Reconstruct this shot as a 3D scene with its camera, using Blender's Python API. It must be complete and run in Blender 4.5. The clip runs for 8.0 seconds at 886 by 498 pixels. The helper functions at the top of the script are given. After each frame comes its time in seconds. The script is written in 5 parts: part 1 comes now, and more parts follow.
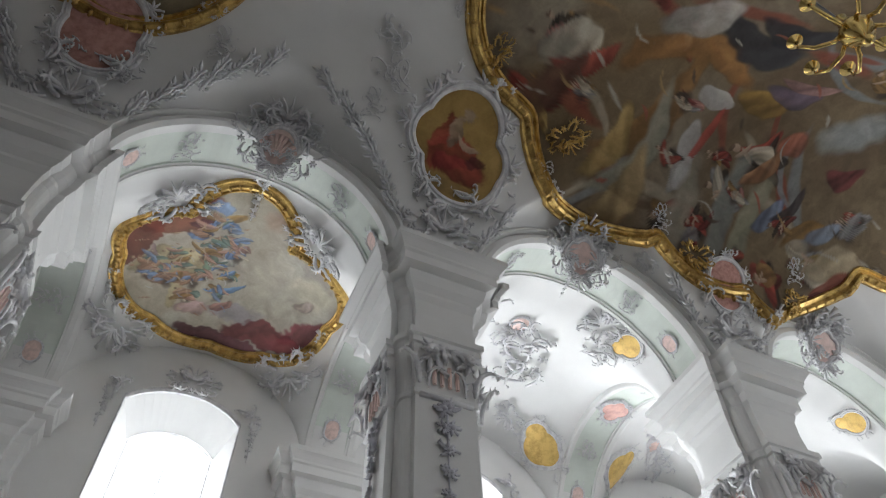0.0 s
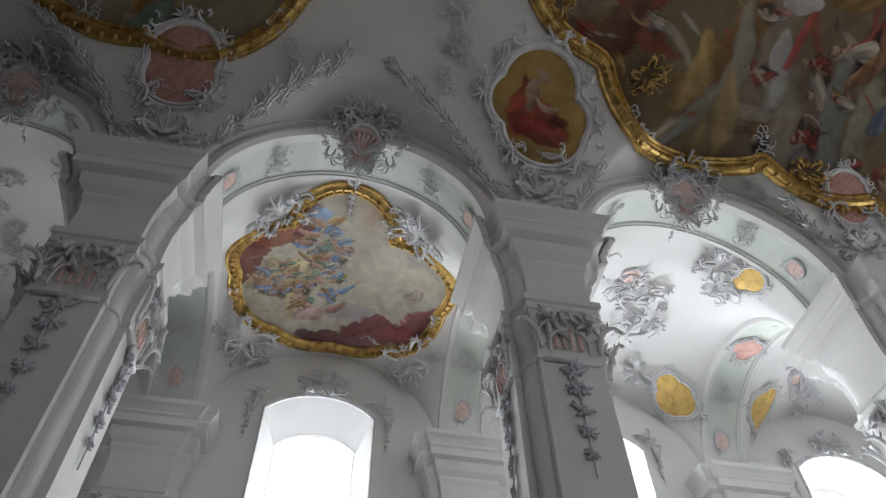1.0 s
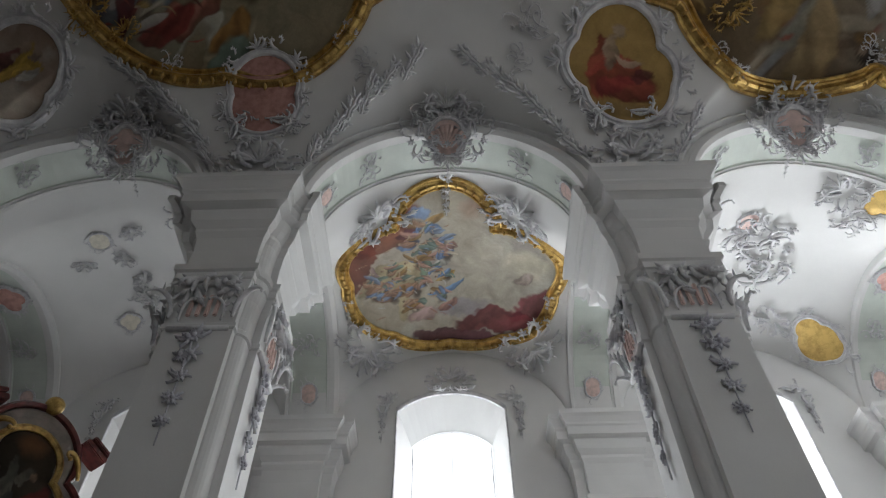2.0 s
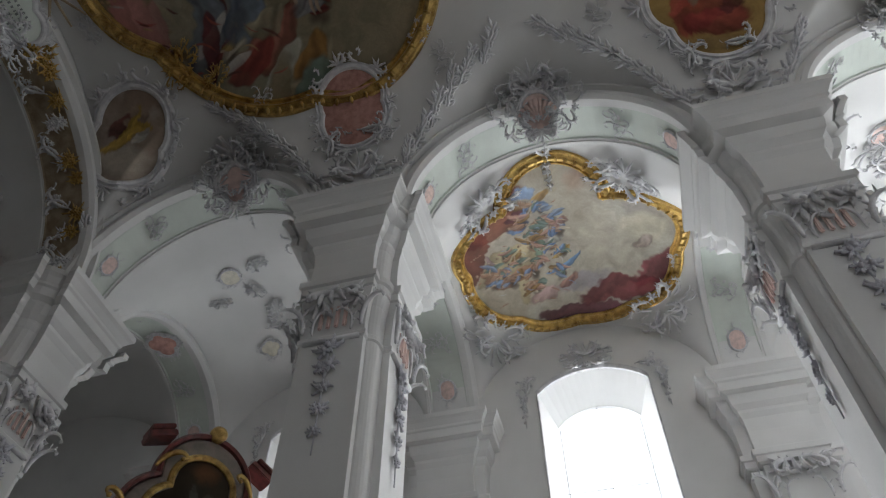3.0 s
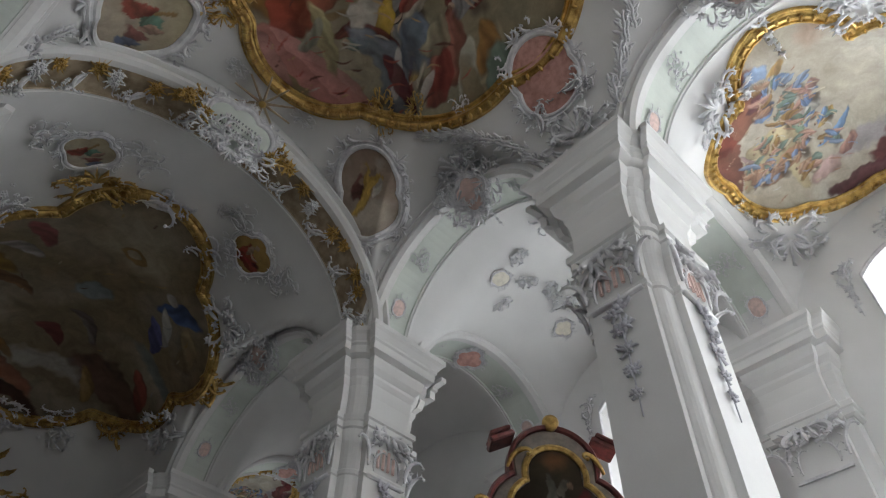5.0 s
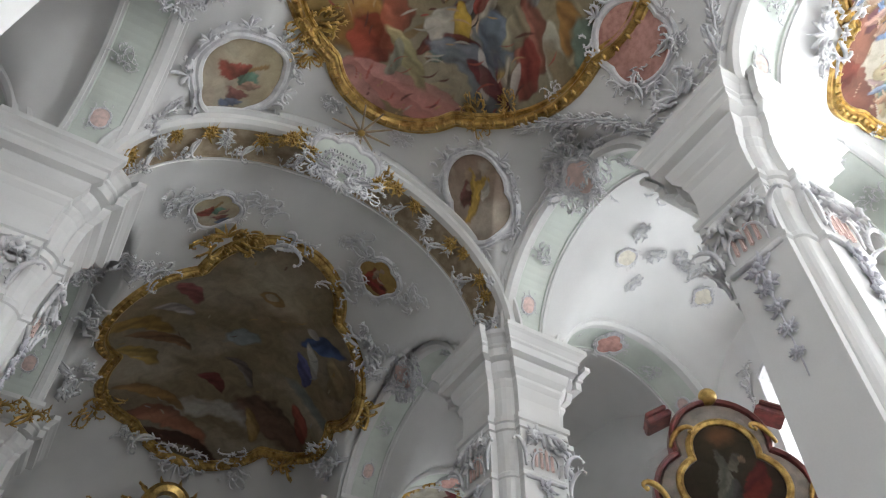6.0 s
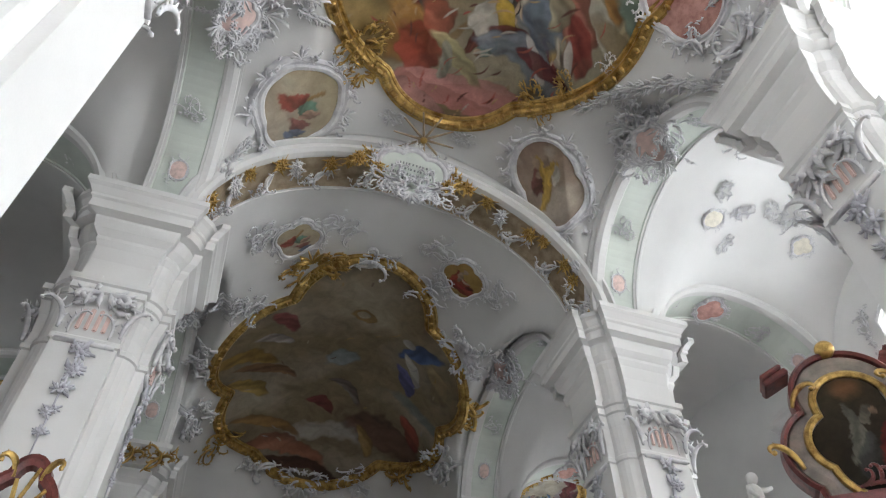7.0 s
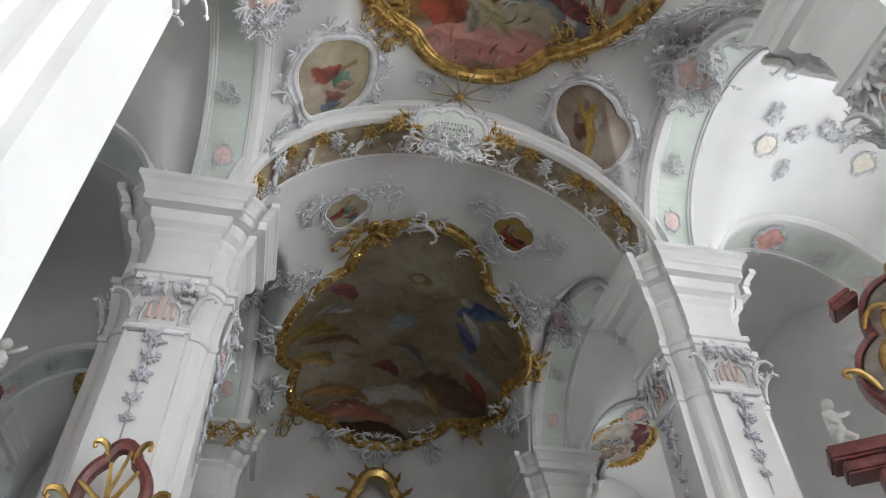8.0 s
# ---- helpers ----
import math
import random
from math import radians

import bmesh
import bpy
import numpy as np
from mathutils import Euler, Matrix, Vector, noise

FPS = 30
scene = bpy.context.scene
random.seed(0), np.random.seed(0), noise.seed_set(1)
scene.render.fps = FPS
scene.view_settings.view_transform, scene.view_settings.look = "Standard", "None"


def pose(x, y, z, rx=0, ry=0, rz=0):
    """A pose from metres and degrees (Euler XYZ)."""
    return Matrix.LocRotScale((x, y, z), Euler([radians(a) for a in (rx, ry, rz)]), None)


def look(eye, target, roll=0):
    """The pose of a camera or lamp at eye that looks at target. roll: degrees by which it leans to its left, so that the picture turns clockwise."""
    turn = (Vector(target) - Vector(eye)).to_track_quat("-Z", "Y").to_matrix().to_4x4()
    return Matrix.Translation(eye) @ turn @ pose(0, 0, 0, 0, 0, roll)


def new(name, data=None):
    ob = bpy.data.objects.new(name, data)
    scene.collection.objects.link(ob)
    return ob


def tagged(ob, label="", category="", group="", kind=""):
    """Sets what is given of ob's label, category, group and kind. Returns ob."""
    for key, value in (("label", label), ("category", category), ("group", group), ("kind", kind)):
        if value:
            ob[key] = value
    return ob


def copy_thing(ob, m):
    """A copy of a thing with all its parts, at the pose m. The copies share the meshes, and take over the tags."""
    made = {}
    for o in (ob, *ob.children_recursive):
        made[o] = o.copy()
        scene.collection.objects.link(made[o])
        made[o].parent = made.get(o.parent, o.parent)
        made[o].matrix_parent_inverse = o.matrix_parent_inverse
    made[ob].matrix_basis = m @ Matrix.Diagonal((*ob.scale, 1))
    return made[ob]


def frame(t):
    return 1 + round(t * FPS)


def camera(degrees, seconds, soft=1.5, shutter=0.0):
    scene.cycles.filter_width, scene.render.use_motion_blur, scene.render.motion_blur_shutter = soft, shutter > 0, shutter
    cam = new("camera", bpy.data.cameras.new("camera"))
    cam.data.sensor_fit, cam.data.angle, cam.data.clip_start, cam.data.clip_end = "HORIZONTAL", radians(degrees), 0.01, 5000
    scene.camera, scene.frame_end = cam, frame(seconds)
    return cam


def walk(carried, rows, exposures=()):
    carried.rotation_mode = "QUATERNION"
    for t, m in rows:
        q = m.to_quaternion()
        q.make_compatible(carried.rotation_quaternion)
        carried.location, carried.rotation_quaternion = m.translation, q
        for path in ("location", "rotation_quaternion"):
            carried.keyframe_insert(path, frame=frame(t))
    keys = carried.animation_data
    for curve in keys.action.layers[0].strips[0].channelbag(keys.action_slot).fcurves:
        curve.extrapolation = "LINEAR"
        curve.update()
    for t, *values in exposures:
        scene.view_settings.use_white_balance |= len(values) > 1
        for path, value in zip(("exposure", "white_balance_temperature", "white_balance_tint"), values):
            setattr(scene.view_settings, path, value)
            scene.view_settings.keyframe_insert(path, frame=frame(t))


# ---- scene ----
cam = camera(64.59, 8.0, soft=1.2)
PATH = [
    (0.0, pose(-0.367, -0.102, 1.640, 143.546, 1.075, -114.287)),
    (0.5, pose(-0.321, -0.085, 1.620, 142.619, 1.056, -108.000)),
    (1.0, pose(-0.251, -0.052, 1.596, 142.036, 0.990, -101.487)),
    (1.5, pose(-0.157, -0.015, 1.608, 141.822, 0.887, -95.338)),
    (3.0, pose(0.122, 0.009, 1.555, 141.227, -0.073, -74.925)),
    (3.5, pose(0.125, 0.016, 1.567, 140.502, -0.328, -68.140)),
    (4.0, pose(0.129, 0.023, 1.579, 139.736, -0.789, -60.669)),
    (4.5, pose(0.134, 0.035, 1.601, 139.086, -0.977, -53.237)),
    (5.0, pose(0.134, 0.037, 1.603, 138.585, -0.991, -44.393)),
    (6.5, pose(0.118, 0.043, 1.622, 138.250, -0.819, -24.313)),
    (7.0, pose(0.114, 0.038, 1.614, 138.059, 0.099, -18.904)),
    (7.5, pose(0.110, 0.033, 1.607, 137.221, 0.676, -14.602)),
    (8.0, pose(0.109, 0.032, 1.602, 134.753, 1.231, -11.876)),
]
walk(cam, PATH, exposures=[(0.0, -2.3), (0.5, -2.35), (1.5, -2.55), (3.5, -2.25), (4.5, -1.9), (5.2, -1.35), (6.3, -0.55), (8.0, -0.45)])

# ---- world and light ----
world = bpy.data.worlds.new("world")
scene.world = world
world.use_nodes = True
wn = world.node_tree.nodes
sky = wn.new("ShaderNodeTexSky")
sky.sky_type = "NISHITA"
sky.sun_disc = False
sky.sun_elevation = radians(42)
sky.sun_rotation = radians(115)
wn["Background"].inputs["Strength"].default_value = 0.15
world.node_tree.links.new(sky.outputs[0], wn["Background"].inputs["Color"])
SUN = bpy.data.lights.new("sun", "SUN")
SUN.energy, SUN.angle, SUN.color = 2.5, radians(0.5), (1.0, 0.95, 0.86)
sun = new("sun", SUN)
sun.matrix_world = look((60, -28, 60), (14, 0, 4))

AX = 2.71            # nave axis
PX = 5.14            # pillar centres lie this far from the axis
CORE, PIL, PROJ = 0.78, 0.49, 0.15
AIN = 6.24           # aisle side of the arcade, from the axis
SPR = 1.02           # from a pillar centre to the springing of its arches
ROWS = [-18.0, -10.8, -3.59, 3.55, 10.68, 19.3]
WALL = 14.0 - AX     # aisle wall face, from the axis
ZC = 12.0            # top of the cornice
GLOW = 1700.0


def window_lamp(x, y, z, w, h, toward, energy, tint=(0.91, 0.95, 0.98)):
    d = bpy.data.lights.new("window_daylight", "AREA")
    d.shape, d.size, d.size_y, d.energy, d.color = "RECTANGLE", w, h, energy, tint
    o = new("window_daylight", d)
    o.matrix_world = look((x, y, z), (x + toward[0], y + toward[1], z + toward[2]))
    return o


# ---- materials ----
def mat(name, color, rough=0.6, metal=0.0, vary=0.06, scale=1.5, bump=0.15, fine=40.0, stain=None):
    m = bpy.data.materials.new(name)
    m.use_nodes = True
    nt = m.node_tree
    n, l = nt.nodes, nt.links
    b = n["Principled BSDF"]
    b.inputs["Roughness"].default_value = rough
    b.inputs["Metallic"].default_value = metal
    tc = n.new("ShaderNodeTexCoord")
    n1 = n.new("ShaderNodeTexNoise")
    n1.inputs["Scale"].default_value, n1.inputs["Detail"].default_value = scale, 6
    n2 = n.new("ShaderNodeTexNoise")
    n2.inputs["Scale"].default_value, n2.inputs["Detail"].default_value = fine, 4
    l.new(tc.outputs["Object"], n1.inputs["Vector"])
    l.new(tc.outputs["Object"], n2.inputs["Vector"])
    r = n.new("ShaderNodeValToRGB")
    c = np.array(color)
    s = np.array(stain) if stain is not None else c * (1 - 3 * vary)
    r.color_ramp.elements[0].position, r.color_ramp.elements[1].position = 0.28, 0.62
    r.color_ramp.elements[0].color = (*s, 1)
    r.color_ramp.elements[1].color = (*np.minimum(c * (1 + vary), 0.95), 1)
    add = n.new("ShaderNodeMath")
    add.operation = "MULTIPLY_ADD"
    add.inputs[1].default_value, add.inputs[2].default_value = 0.25, -0.125
    l.new(n2.outputs["Fac"], add.inputs[0])
    sm = n.new("ShaderNodeMath")
    l.new(n1.outputs["Fac"], sm.inputs[0])
    l.new(add.outputs[0], sm.inputs[1])
    l.new(sm.outputs[0], r.inputs["Fac"])
    l.new(r.outputs["Color"], b.inputs["Base Color"])
    bp = n.new("ShaderNodeBump")
    bp.inputs["Strength"].default_value, bp.inputs["Distance"].default_value = bump, 0.02
    l.new(sm.outputs[0], bp.inputs["Height"])
    l.new(bp.outputs["Normal"], b.inputs["Normal"])
    return m


PLASTER = mat("lime_plaster", (0.74, 0.735, 0.73), 0.75, vary=0.025, scale=0.7, bump=0.12)
STUCCO = mat("stucco", (0.72, 0.715, 0.725), 0.6, vary=0.04, scale=6, bump=0.25, stain=(0.52, 0.51, 0.545))
GREEN = mat("pale_green_paint", (0.645, 0.69, 0.64), 0.7, vary=0.04, scale=1.4)
GREY = mat("grey_stucco", (0.58, 0.575, 0.62), 0.65, vary=0.08, scale=3, bump=0.3, stain=(0.42, 0.41, 0.46))
PINK = mat("rose_marble_paint", (0.68, 0.40, 0.35), 0.55, vary=0.1, scale=4, stain=(0.5, 0.25, 0.22))
PALEPINK = mat("pale_rose_paint", (0.74, 0.56, 0.52), 0.6, vary=0.08, scale=3)
GOLD = mat("gilding", (0.60, 0.41, 0.14), 0.34, 0.85, vary=0.12, scale=5, bump=0.12, stain=(0.24, 0.13, 0.035))
OCHRE = mat("ochre_gilt_ground", (0.62, 0.43, 0.14), 0.5, 0.3, vary=0.15, scale=5, stain=(0.45, 0.27, 0.07))
MARBLE = mat("dark_red_marble", (0.17, 0.045, 0.04), 0.28, vary=0.2, scale=5, stain=(0.07, 0.02, 0.02))
DARKWOOD = mat("dark_painted_wood", (0.09, 0.06, 0.04), 0.45, vary=0.2, scale=4)
STONE = mat("floor_stone", (0.21, 0.19, 0.165), 0.55, vary=0.08, scale=2)
LEAD = mat("window_iron", (0.18, 0.18, 0.19), 0.5, 0.6)
DULLGOLD = mat("aged_ochre_paint", (0.40, 0.32, 0.22), 0.6, vary=0.15, scale=4, stain=(0.24, 0.17, 0.10))
RETABLE = mat("grey_brown_marble", (0.20, 0.165, 0.14), 0.4, vary=0.15, scale=3)
IVORY = mat("ivory_paint", (0.72, 0.68, 0.58), 0.6, vary=0.06, scale=4)
PUTTO = mat("white_glazed_plaster", (0.68, 0.67, 0.65), 0.4, vary=0.04, scale=4)
ROSEBROWN = mat("brown_rose_paint", (0.46, 0.25, 0.21), 0.6, vary=0.12, scale=9, bump=0.4, stain=(0.34, 0.15, 0.13))
BRASS = mat("polished_brass", (0.70, 0.50, 0.18), 0.2, 0.95, vary=0.06, scale=6, bump=0.05)
LETTER = mat("grey_lettering", (0.25, 0.27, 0.27), 0.6)


def glass():
    m = bpy.data.materials.new("window_glass")
    m.use_nodes = True
    b = m.node_tree.nodes["Principled BSDF"]
    b.inputs["Transmission Weight"].default_value, b.inputs["Roughness"].default_value = 1.0, 0.08
    b.inputs["IOR"].default_value, b.inputs["Base Color"].default_value = 1.02, (0.97, 0.98, 0.98, 1)
    return m


GLASS = glass()


def fresco_paint():
    """Dry fresco: the painted colour, dulled by plaster grain and old stains."""
    m = bpy.data.materials.new("fresco_paint")
    m.use_nodes = True
    n, l = m.node_tree.nodes, m.node_tree.links
    b = n["Principled BSDF"]
    b.inputs["Roughness"].default_value, b.inputs["Specular IOR Level"].default_value = 0.75, 0.15
    ca = n.new("ShaderNodeVertexColor")
    ca.layer_name = "paint"
    tc = n.new("ShaderNodeTexCoord")
    out = ca.outputs["Color"]
    for sc, lo, hi in ((2.2, 0.72, 1.08), (14.0, 0.92, 1.05), (60.0, 0.93, 1.04)):
        t = n.new("ShaderNodeTexNoise")
        t.inputs["Scale"].default_value, t.inputs["Detail"].default_value, t.inputs["Distortion"].default_value = sc, 5, 0.8
        l.new(tc.outputs["Object"], t.inputs["Vector"])
        r = n.new("ShaderNodeMapRange")
        r.inputs["From Min"].default_value, r.inputs["From Max"].default_value, r.inputs["To Min"].default_value, r.inputs["To Max"].default_value = 0.3, 0.7, lo, hi
        l.new(t.outputs["Fac"], r.inputs["Value"])
        x = n.new("ShaderNodeVectorMath")
        x.operation = "SCALE"
        l.new(out, x.inputs[0])
        l.new(r.outputs[0], x.inputs["Scale"])
        out = x.outputs[0]
    l.new(out, b.inputs["Base Color"])
    return m


FRESCO = fresco_paint()
SKIN = (0.46, 0.33, 0.24)


class Canvas:
    """A painter's recipe: a ground, then brush shapes laid over it, in a picture that runs from -1 to 1."""

    def __init__(self, ground, seed, tone=1.0):
        self.ground, self.ops, self.rng, self.tone = ground, [], random.Random(seed), tone

    def blob(self, x, y, a, w, h, col, bend=0.0, fold=0.0, soft=0.25):
        self.ops.append((x, y, a, w, h, col, bend, fold, soft, self.rng.uniform(0, 6.28)))
        return self

    def figure(self, x, y, size, cols, lean=0.0):
        """A robed shape: shadow, folded draperies, thin limbs and a small pale oval above."""
        g = self.rng
        self.blob(x + 0.2 * size, y - 0.35 * size, lean, size * 0.9, size * 0.5, (0.07, 0.05, 0.04), 0.3, 0, 0.9)
        for i in range(5):
            self.blob(x + g.uniform(-0.5, 0.5) * size, y + g.uniform(-0.8, 0.35) * size, lean + g.uniform(-0.9, 0.9) + 1.57, size * g.uniform(0.5, 0.95), size * g.uniform(0.18, 0.36), g.choice(cols), g.uniform(-0.5, 0.5), g.uniform(6, 12), 0.3)
        for i in range(2):
            self.blob(x + g.uniform(-0.4, 0.4) * size, y + g.uniform(-0.3, 0.4) * size, lean + g.uniform(-1.4, 1.4), size * 0.36, size * 0.075, SKIN, g.uniform(-0.4, 0.4), 0, 0.5)
        self.blob(x - lean * size, y + 0.62 * size, 0.4, size * 0.13, size * 0.16, SKIN, 0, 0, 0.4)
        self.blob(x - lean * size, y + 0.74 * size, 0.3, size * 0.14, size * 0.08, (0.14, 0.09, 0.06), 0.3, 0, 0.4)
        return self

    def strokes(self, n, cols, size, box=(-1, 1, -1, 1)):
        """Loose brushwork that follows one slow swirl."""
        g = self.rng
        for i in range(n):
            x, y = g.uniform(box[0], box[1]), g.uniform(box[2], box[3])
            self.blob(x, y, math.sin(2.3 * x + 1.1) * 1.6 + math.cos(1.9 * y) * 1.2, size * g.uniform(0.6, 1.7), size * g.uniform(0.08, 0.22), g.choice(cols), g.uniform(-0.6, 0.6), 0, 0.8)
        return self

    def crowd(self, pts, size, cols):
        for x, y in pts:
            self.figure(x, y, size * self.rng.uniform(0.75, 1.2), cols, self.rng.uniform(-0.4, 0.4))
        return self

    def clouds(self, n, cols, size=0.35, box=(-1, 1, -1, 1)):
        g = self.rng
        for i in range(n):
            self.blob(g.uniform(box[0], box[1]), g.uniform(box[2], box[3]), g.uniform(-0.5, 0.5), size * g.uniform(0.6, 1.4), size * g.uniform(0.25, 0.6), g.choice(cols), g.uniform(-0.5, 0.5), 0, 1.6)
        return self

    def colours(self, u, v, ax=1.0, ay=1.0):
        c = np.empty((len(u), 3))
        top, bottom = (np.array(k) for k in self.ground)
        c[:] = bottom + (top - bottom) * np.clip((v[:, None] + 1) / 2, 0, 1)
        u, v = u * ax, v * ay
        wx = 0.50 * np.sin(7 * u + 4 * v) + 0.32 * np.sin(19 * v - 8 * u + 1.3) + 0.2 * np.sin(41 * u + 27 * v) + 0.12 * np.sin(83 * v - 61 * u)
        wy = 0.50 * np.sin(6 * v - 5 * u + 2.1) + 0.32 * np.sin(17 * u + 9 * v) + 0.2 * np.sin(43 * v - 29 * u) + 0.12 * np.sin(79 * u + 57 * v)
        for x, y, a, w, h, col, bend, fold, soft, ph in self.ops:
            x, y = x * ax, y * ay
            near = (np.abs(u - x) < 1.6 * (w + h) + 0.1) & (np.abs(v - y) < 1.6 * (w + h) + 0.1)
            if not near.any():
                continue
            k = min(0.06, 0.55 * h)
            uu, vv = u[near] - x + k * wx[near], v[near] - y + k * wy[near]
            p = uu * math.cos(a) + vv * math.sin(a)
            q = -uu * math.sin(a) + vv * math.cos(a)
            q = q - bend * p * p / max(w, 0.05)
            d = 1 - (p / w) ** 2 - (q / h) ** 2
            m = np.clip(d / soft, 0, 1)
            m = m * m * (3 - 2 * m)
            # modelled from one side, with a darker contour
            f = 1 + (0.22 * np.clip(q / h, -1, 1) - 0.16 * np.clip(p / w, -1, 1)) * (0.35 if soft > 0.7 else 1.0)
            if fold:
                t = fold * q / h * 0.42 + 1.8 * p / w + ph
                f = f * (0.86 + 0.26 * np.sin(t) + 0.12 * np.sin(2.7 * t + 4 * p / w))
            if soft < 0.7:
                f = f * (1 - 0.9 * m * (1 - m))
            m = (0.9 * m)[:, None]
            c[near] = c[near] * (1 - m) + np.array(col)[None, :] * f[:, None] * m
        return np.clip(c * self.tone, 0.01, 0.9)


RED, DRED, OCH, GOLDY, BLUE, GREY_, DARK, ROSE, CREAM, TEAL = (0.34, 0.07, 0.05), (0.16, 0.035, 0.03), (0.30, 0.18, 0.07), (0.40, 0.27, 0.10), (0.14, 0.19, 0.32), (0.27, 0.26, 0.26), (0.06, 0.045, 0.035), (0.42, 0.20, 0.17), (0.52, 0.45, 0.35), (0.17, 0.24, 0.21)
EARTH = [RED, OCH, GREY_, DARK, ROSE, GOLDY, DRED, CREAM]


def west_canvas():
    c = Canvas(((0.20, 0.14, 0.08), (0.24, 0.18, 0.11)), 2, 0.78)
    c.clouds(26, [(0.30, 0.25, 0.19), (0.18, 0.13, 0.08), (0.36, 0.30, 0.22), (0.12, 0.08, 0.05)], 0.4)
    c.strokes(40, [(0.34, 0.20, 0.09), (0.14, 0.09, 0.06), (0.38, 0.32, 0.24), (0.26, 0.08, 0.05), (0.24, 0.24, 0.24)], 0.14)
    c.crowd([(0.75, -0.35), (0.45, -0.45), (0.1, 0.75), (-0.3, 0.6), (-0.6, 0.3), (0.7, -0.6), (0.35, -0.7), (0.0, -0.5), (-0.4, -0.2), (-0.65, -0.4), (-0.1, 0.4), (0.9, -0.2), (0.8, 0.2), (0.55, 0.75), (0.3, 0.0), (0.6, 0.05)], 0.09, EARTH)
    c.blob(0.18, 0.7, 1.2, 0.1, 0.07, (0.50, 0.44, 0.35), 0.1, 2, 0.3)
    c.blob(0.23, 0.63, 1.0, 0.12, 0.03, RED, 0.3, 4, 0.3)
    c.blob(0.42, 0.7, 0.6, 0.16, 0.06, (0.12, 0.06, 0.04), 0.2, 3, 0.5)
    c.blob(-0.08, 0.36, 1.3, 0.22, 0.06, (0.34, 0.17, 0.06), -0.4, 3, 0.4)
    c.blob(0.35, 0.34, 0.5, 0.22, 0.05, (0.36, 0.19, 0.07), 0.5, 3, 0.4)
    c.blob(0.53, 0.35, 0.4, 0.2, 0.04, (0.30, 0.28, 0.22), 0.5, 0, 0.5)
    c.blob(-0.23, 0.2, 1.5, 0.16, 0.06, (0.05, 0.05, 0.06), 0.4, 4, 0.4)
    c.blob(-0.4, 0.12, 1.2, 0.12, 0.04, (0.06, 0.06, 0.07), 0.4, 4, 0.4)
    c.blob(-0.24, 0.38, 0.9, 0.12, 0.07, (0.44, 0.40, 0.36), 0.2, 3, 0.4)
    c.blob(0.12, 0.21, 1.5, 0.06, 0.035, (0.50, 0.47, 0.44), 0, 0, 0.2)
    c.blob(0.47, 0.22, 0.1, 0.12, 0.035, (0.40, 0.38, 0.36), 0.1, 0, 0.25)
    c.blob(0.34, 0.18, 0.2, 0.11, 0.014, (0.40, 0.08, 0.06), 0.1, 0, 0.3)
    c.blob(0.57, 0.21, 0.1, 0.05, 0.03, (0.46, 0.44, 0.42), 0, 0, 0.2)
    c.blob(0.56, 0.45, 0.3, 0.12, 0.04, (0.44, 0.30, 0.12), 0.4, 5, 0.4)
    c.blob(0.76, 0.38, 0.4, 0.14, 0.05, (0.40, 0.28, 0.14), 0.3, 4, 0.4)
    c.blob(0.8, 0.19, 0.2, 0.18, 0.05, (0.32, 0.28, 0.22), 0.1, 0, 0.8)
    c.blob(0.68, 0.02, 0.1, 0.2, 0.05, (0.22, 0.22, 0.20), 0.2, 0, 0.7)
    c.blob(0.71, -0.08, 0.2, 0.2, 0.05, (0.30, 0.28, 0.20), 0.2, 0, 0.7)
    c.blob(0.05, 0.07, 1.4, 0.1, 0.05, (0.40, 0.24, 0.07), 0.4, 5, 0.4)
    c.blob(-0.07, -0.0, 1.3, 0.1, 0.04, (0.16, 0.12, 0.16), 0.3, 5, 0.4)
    c.blob(-0.16, -0.03, 1.3, 0.1, 0.02, (0.42, 0.24, 0.22), 0.3, 4, 0.4)
    c.blob(-0.07, -0.26, 0.6, 0.14, 0.1, (0.34, 0.35, 0.34), 0, 0, 0.9)
    c.blob(0.16, -0.1, 0.8, 0.07, 0.05, (0.44, 0.16, 0.10), 0.3, 6, 0.4)
    c.blob(0.38, -0.06, 0.5, 0.09, 0.03, (0.40, 0.20, 0.10), 0.3, 5, 0.4)
    c.blob(0.62, -0.16, 0.6, 0.07, 0.03, (0.20, 0.24, 0.34), 0.3, 5, 0.4)
    c.blob(0.53, -0.22, 0.5, 0.08, 0.02, (0.08, 0.06, 0.06), 0.4, 4, 0.4)
    c.blob(0.23, -0.36, 1.0, 0.08, 0.04, (0.20, 0.05, 0.05), 0.5, 6, 0.4)
    c.blob(0.58, -0.31, 1.1, 0.11, 0.025, (0.36, 0.20, 0.06), -0.4, 4, 0.4)
    c.blob(0.57, -0.38, 1.0, 0.08, 0.03, (0.26, 0.30, 0.38), 0.2, 4, 0.4)
    c.blob(0.71, -0.49, 1.5, 0.14, 0.06, (0.52, 0.42, 0.28), -0.4, 6, 0.35)
    c.blob(0.78, -0.53, 1.5, 0.16, 0.03, (0.42, 0.12, 0.08), -0.5, 6, 0.35)
    c.blob(0.91, -0.52, 1.6, 0.16, 0.03, DRED, -0.3, 5, 0.3)
    c.crowd([(0.55, 0.0), (0.75, 0.1), (0.4, 0.12), (0.62, -0.2), (0.2, 0.3), (0.35, 0.62), (0.85, -0.05), (0.5, 0.28)], 0.05, EARTH)
    c.strokes(60, [(0.40, 0.26, 0.12), (0.10, 0.07, 0.05), (0.44, 0.40, 0.34), (0.36, 0.12, 0.08)], 0.035)
    return c


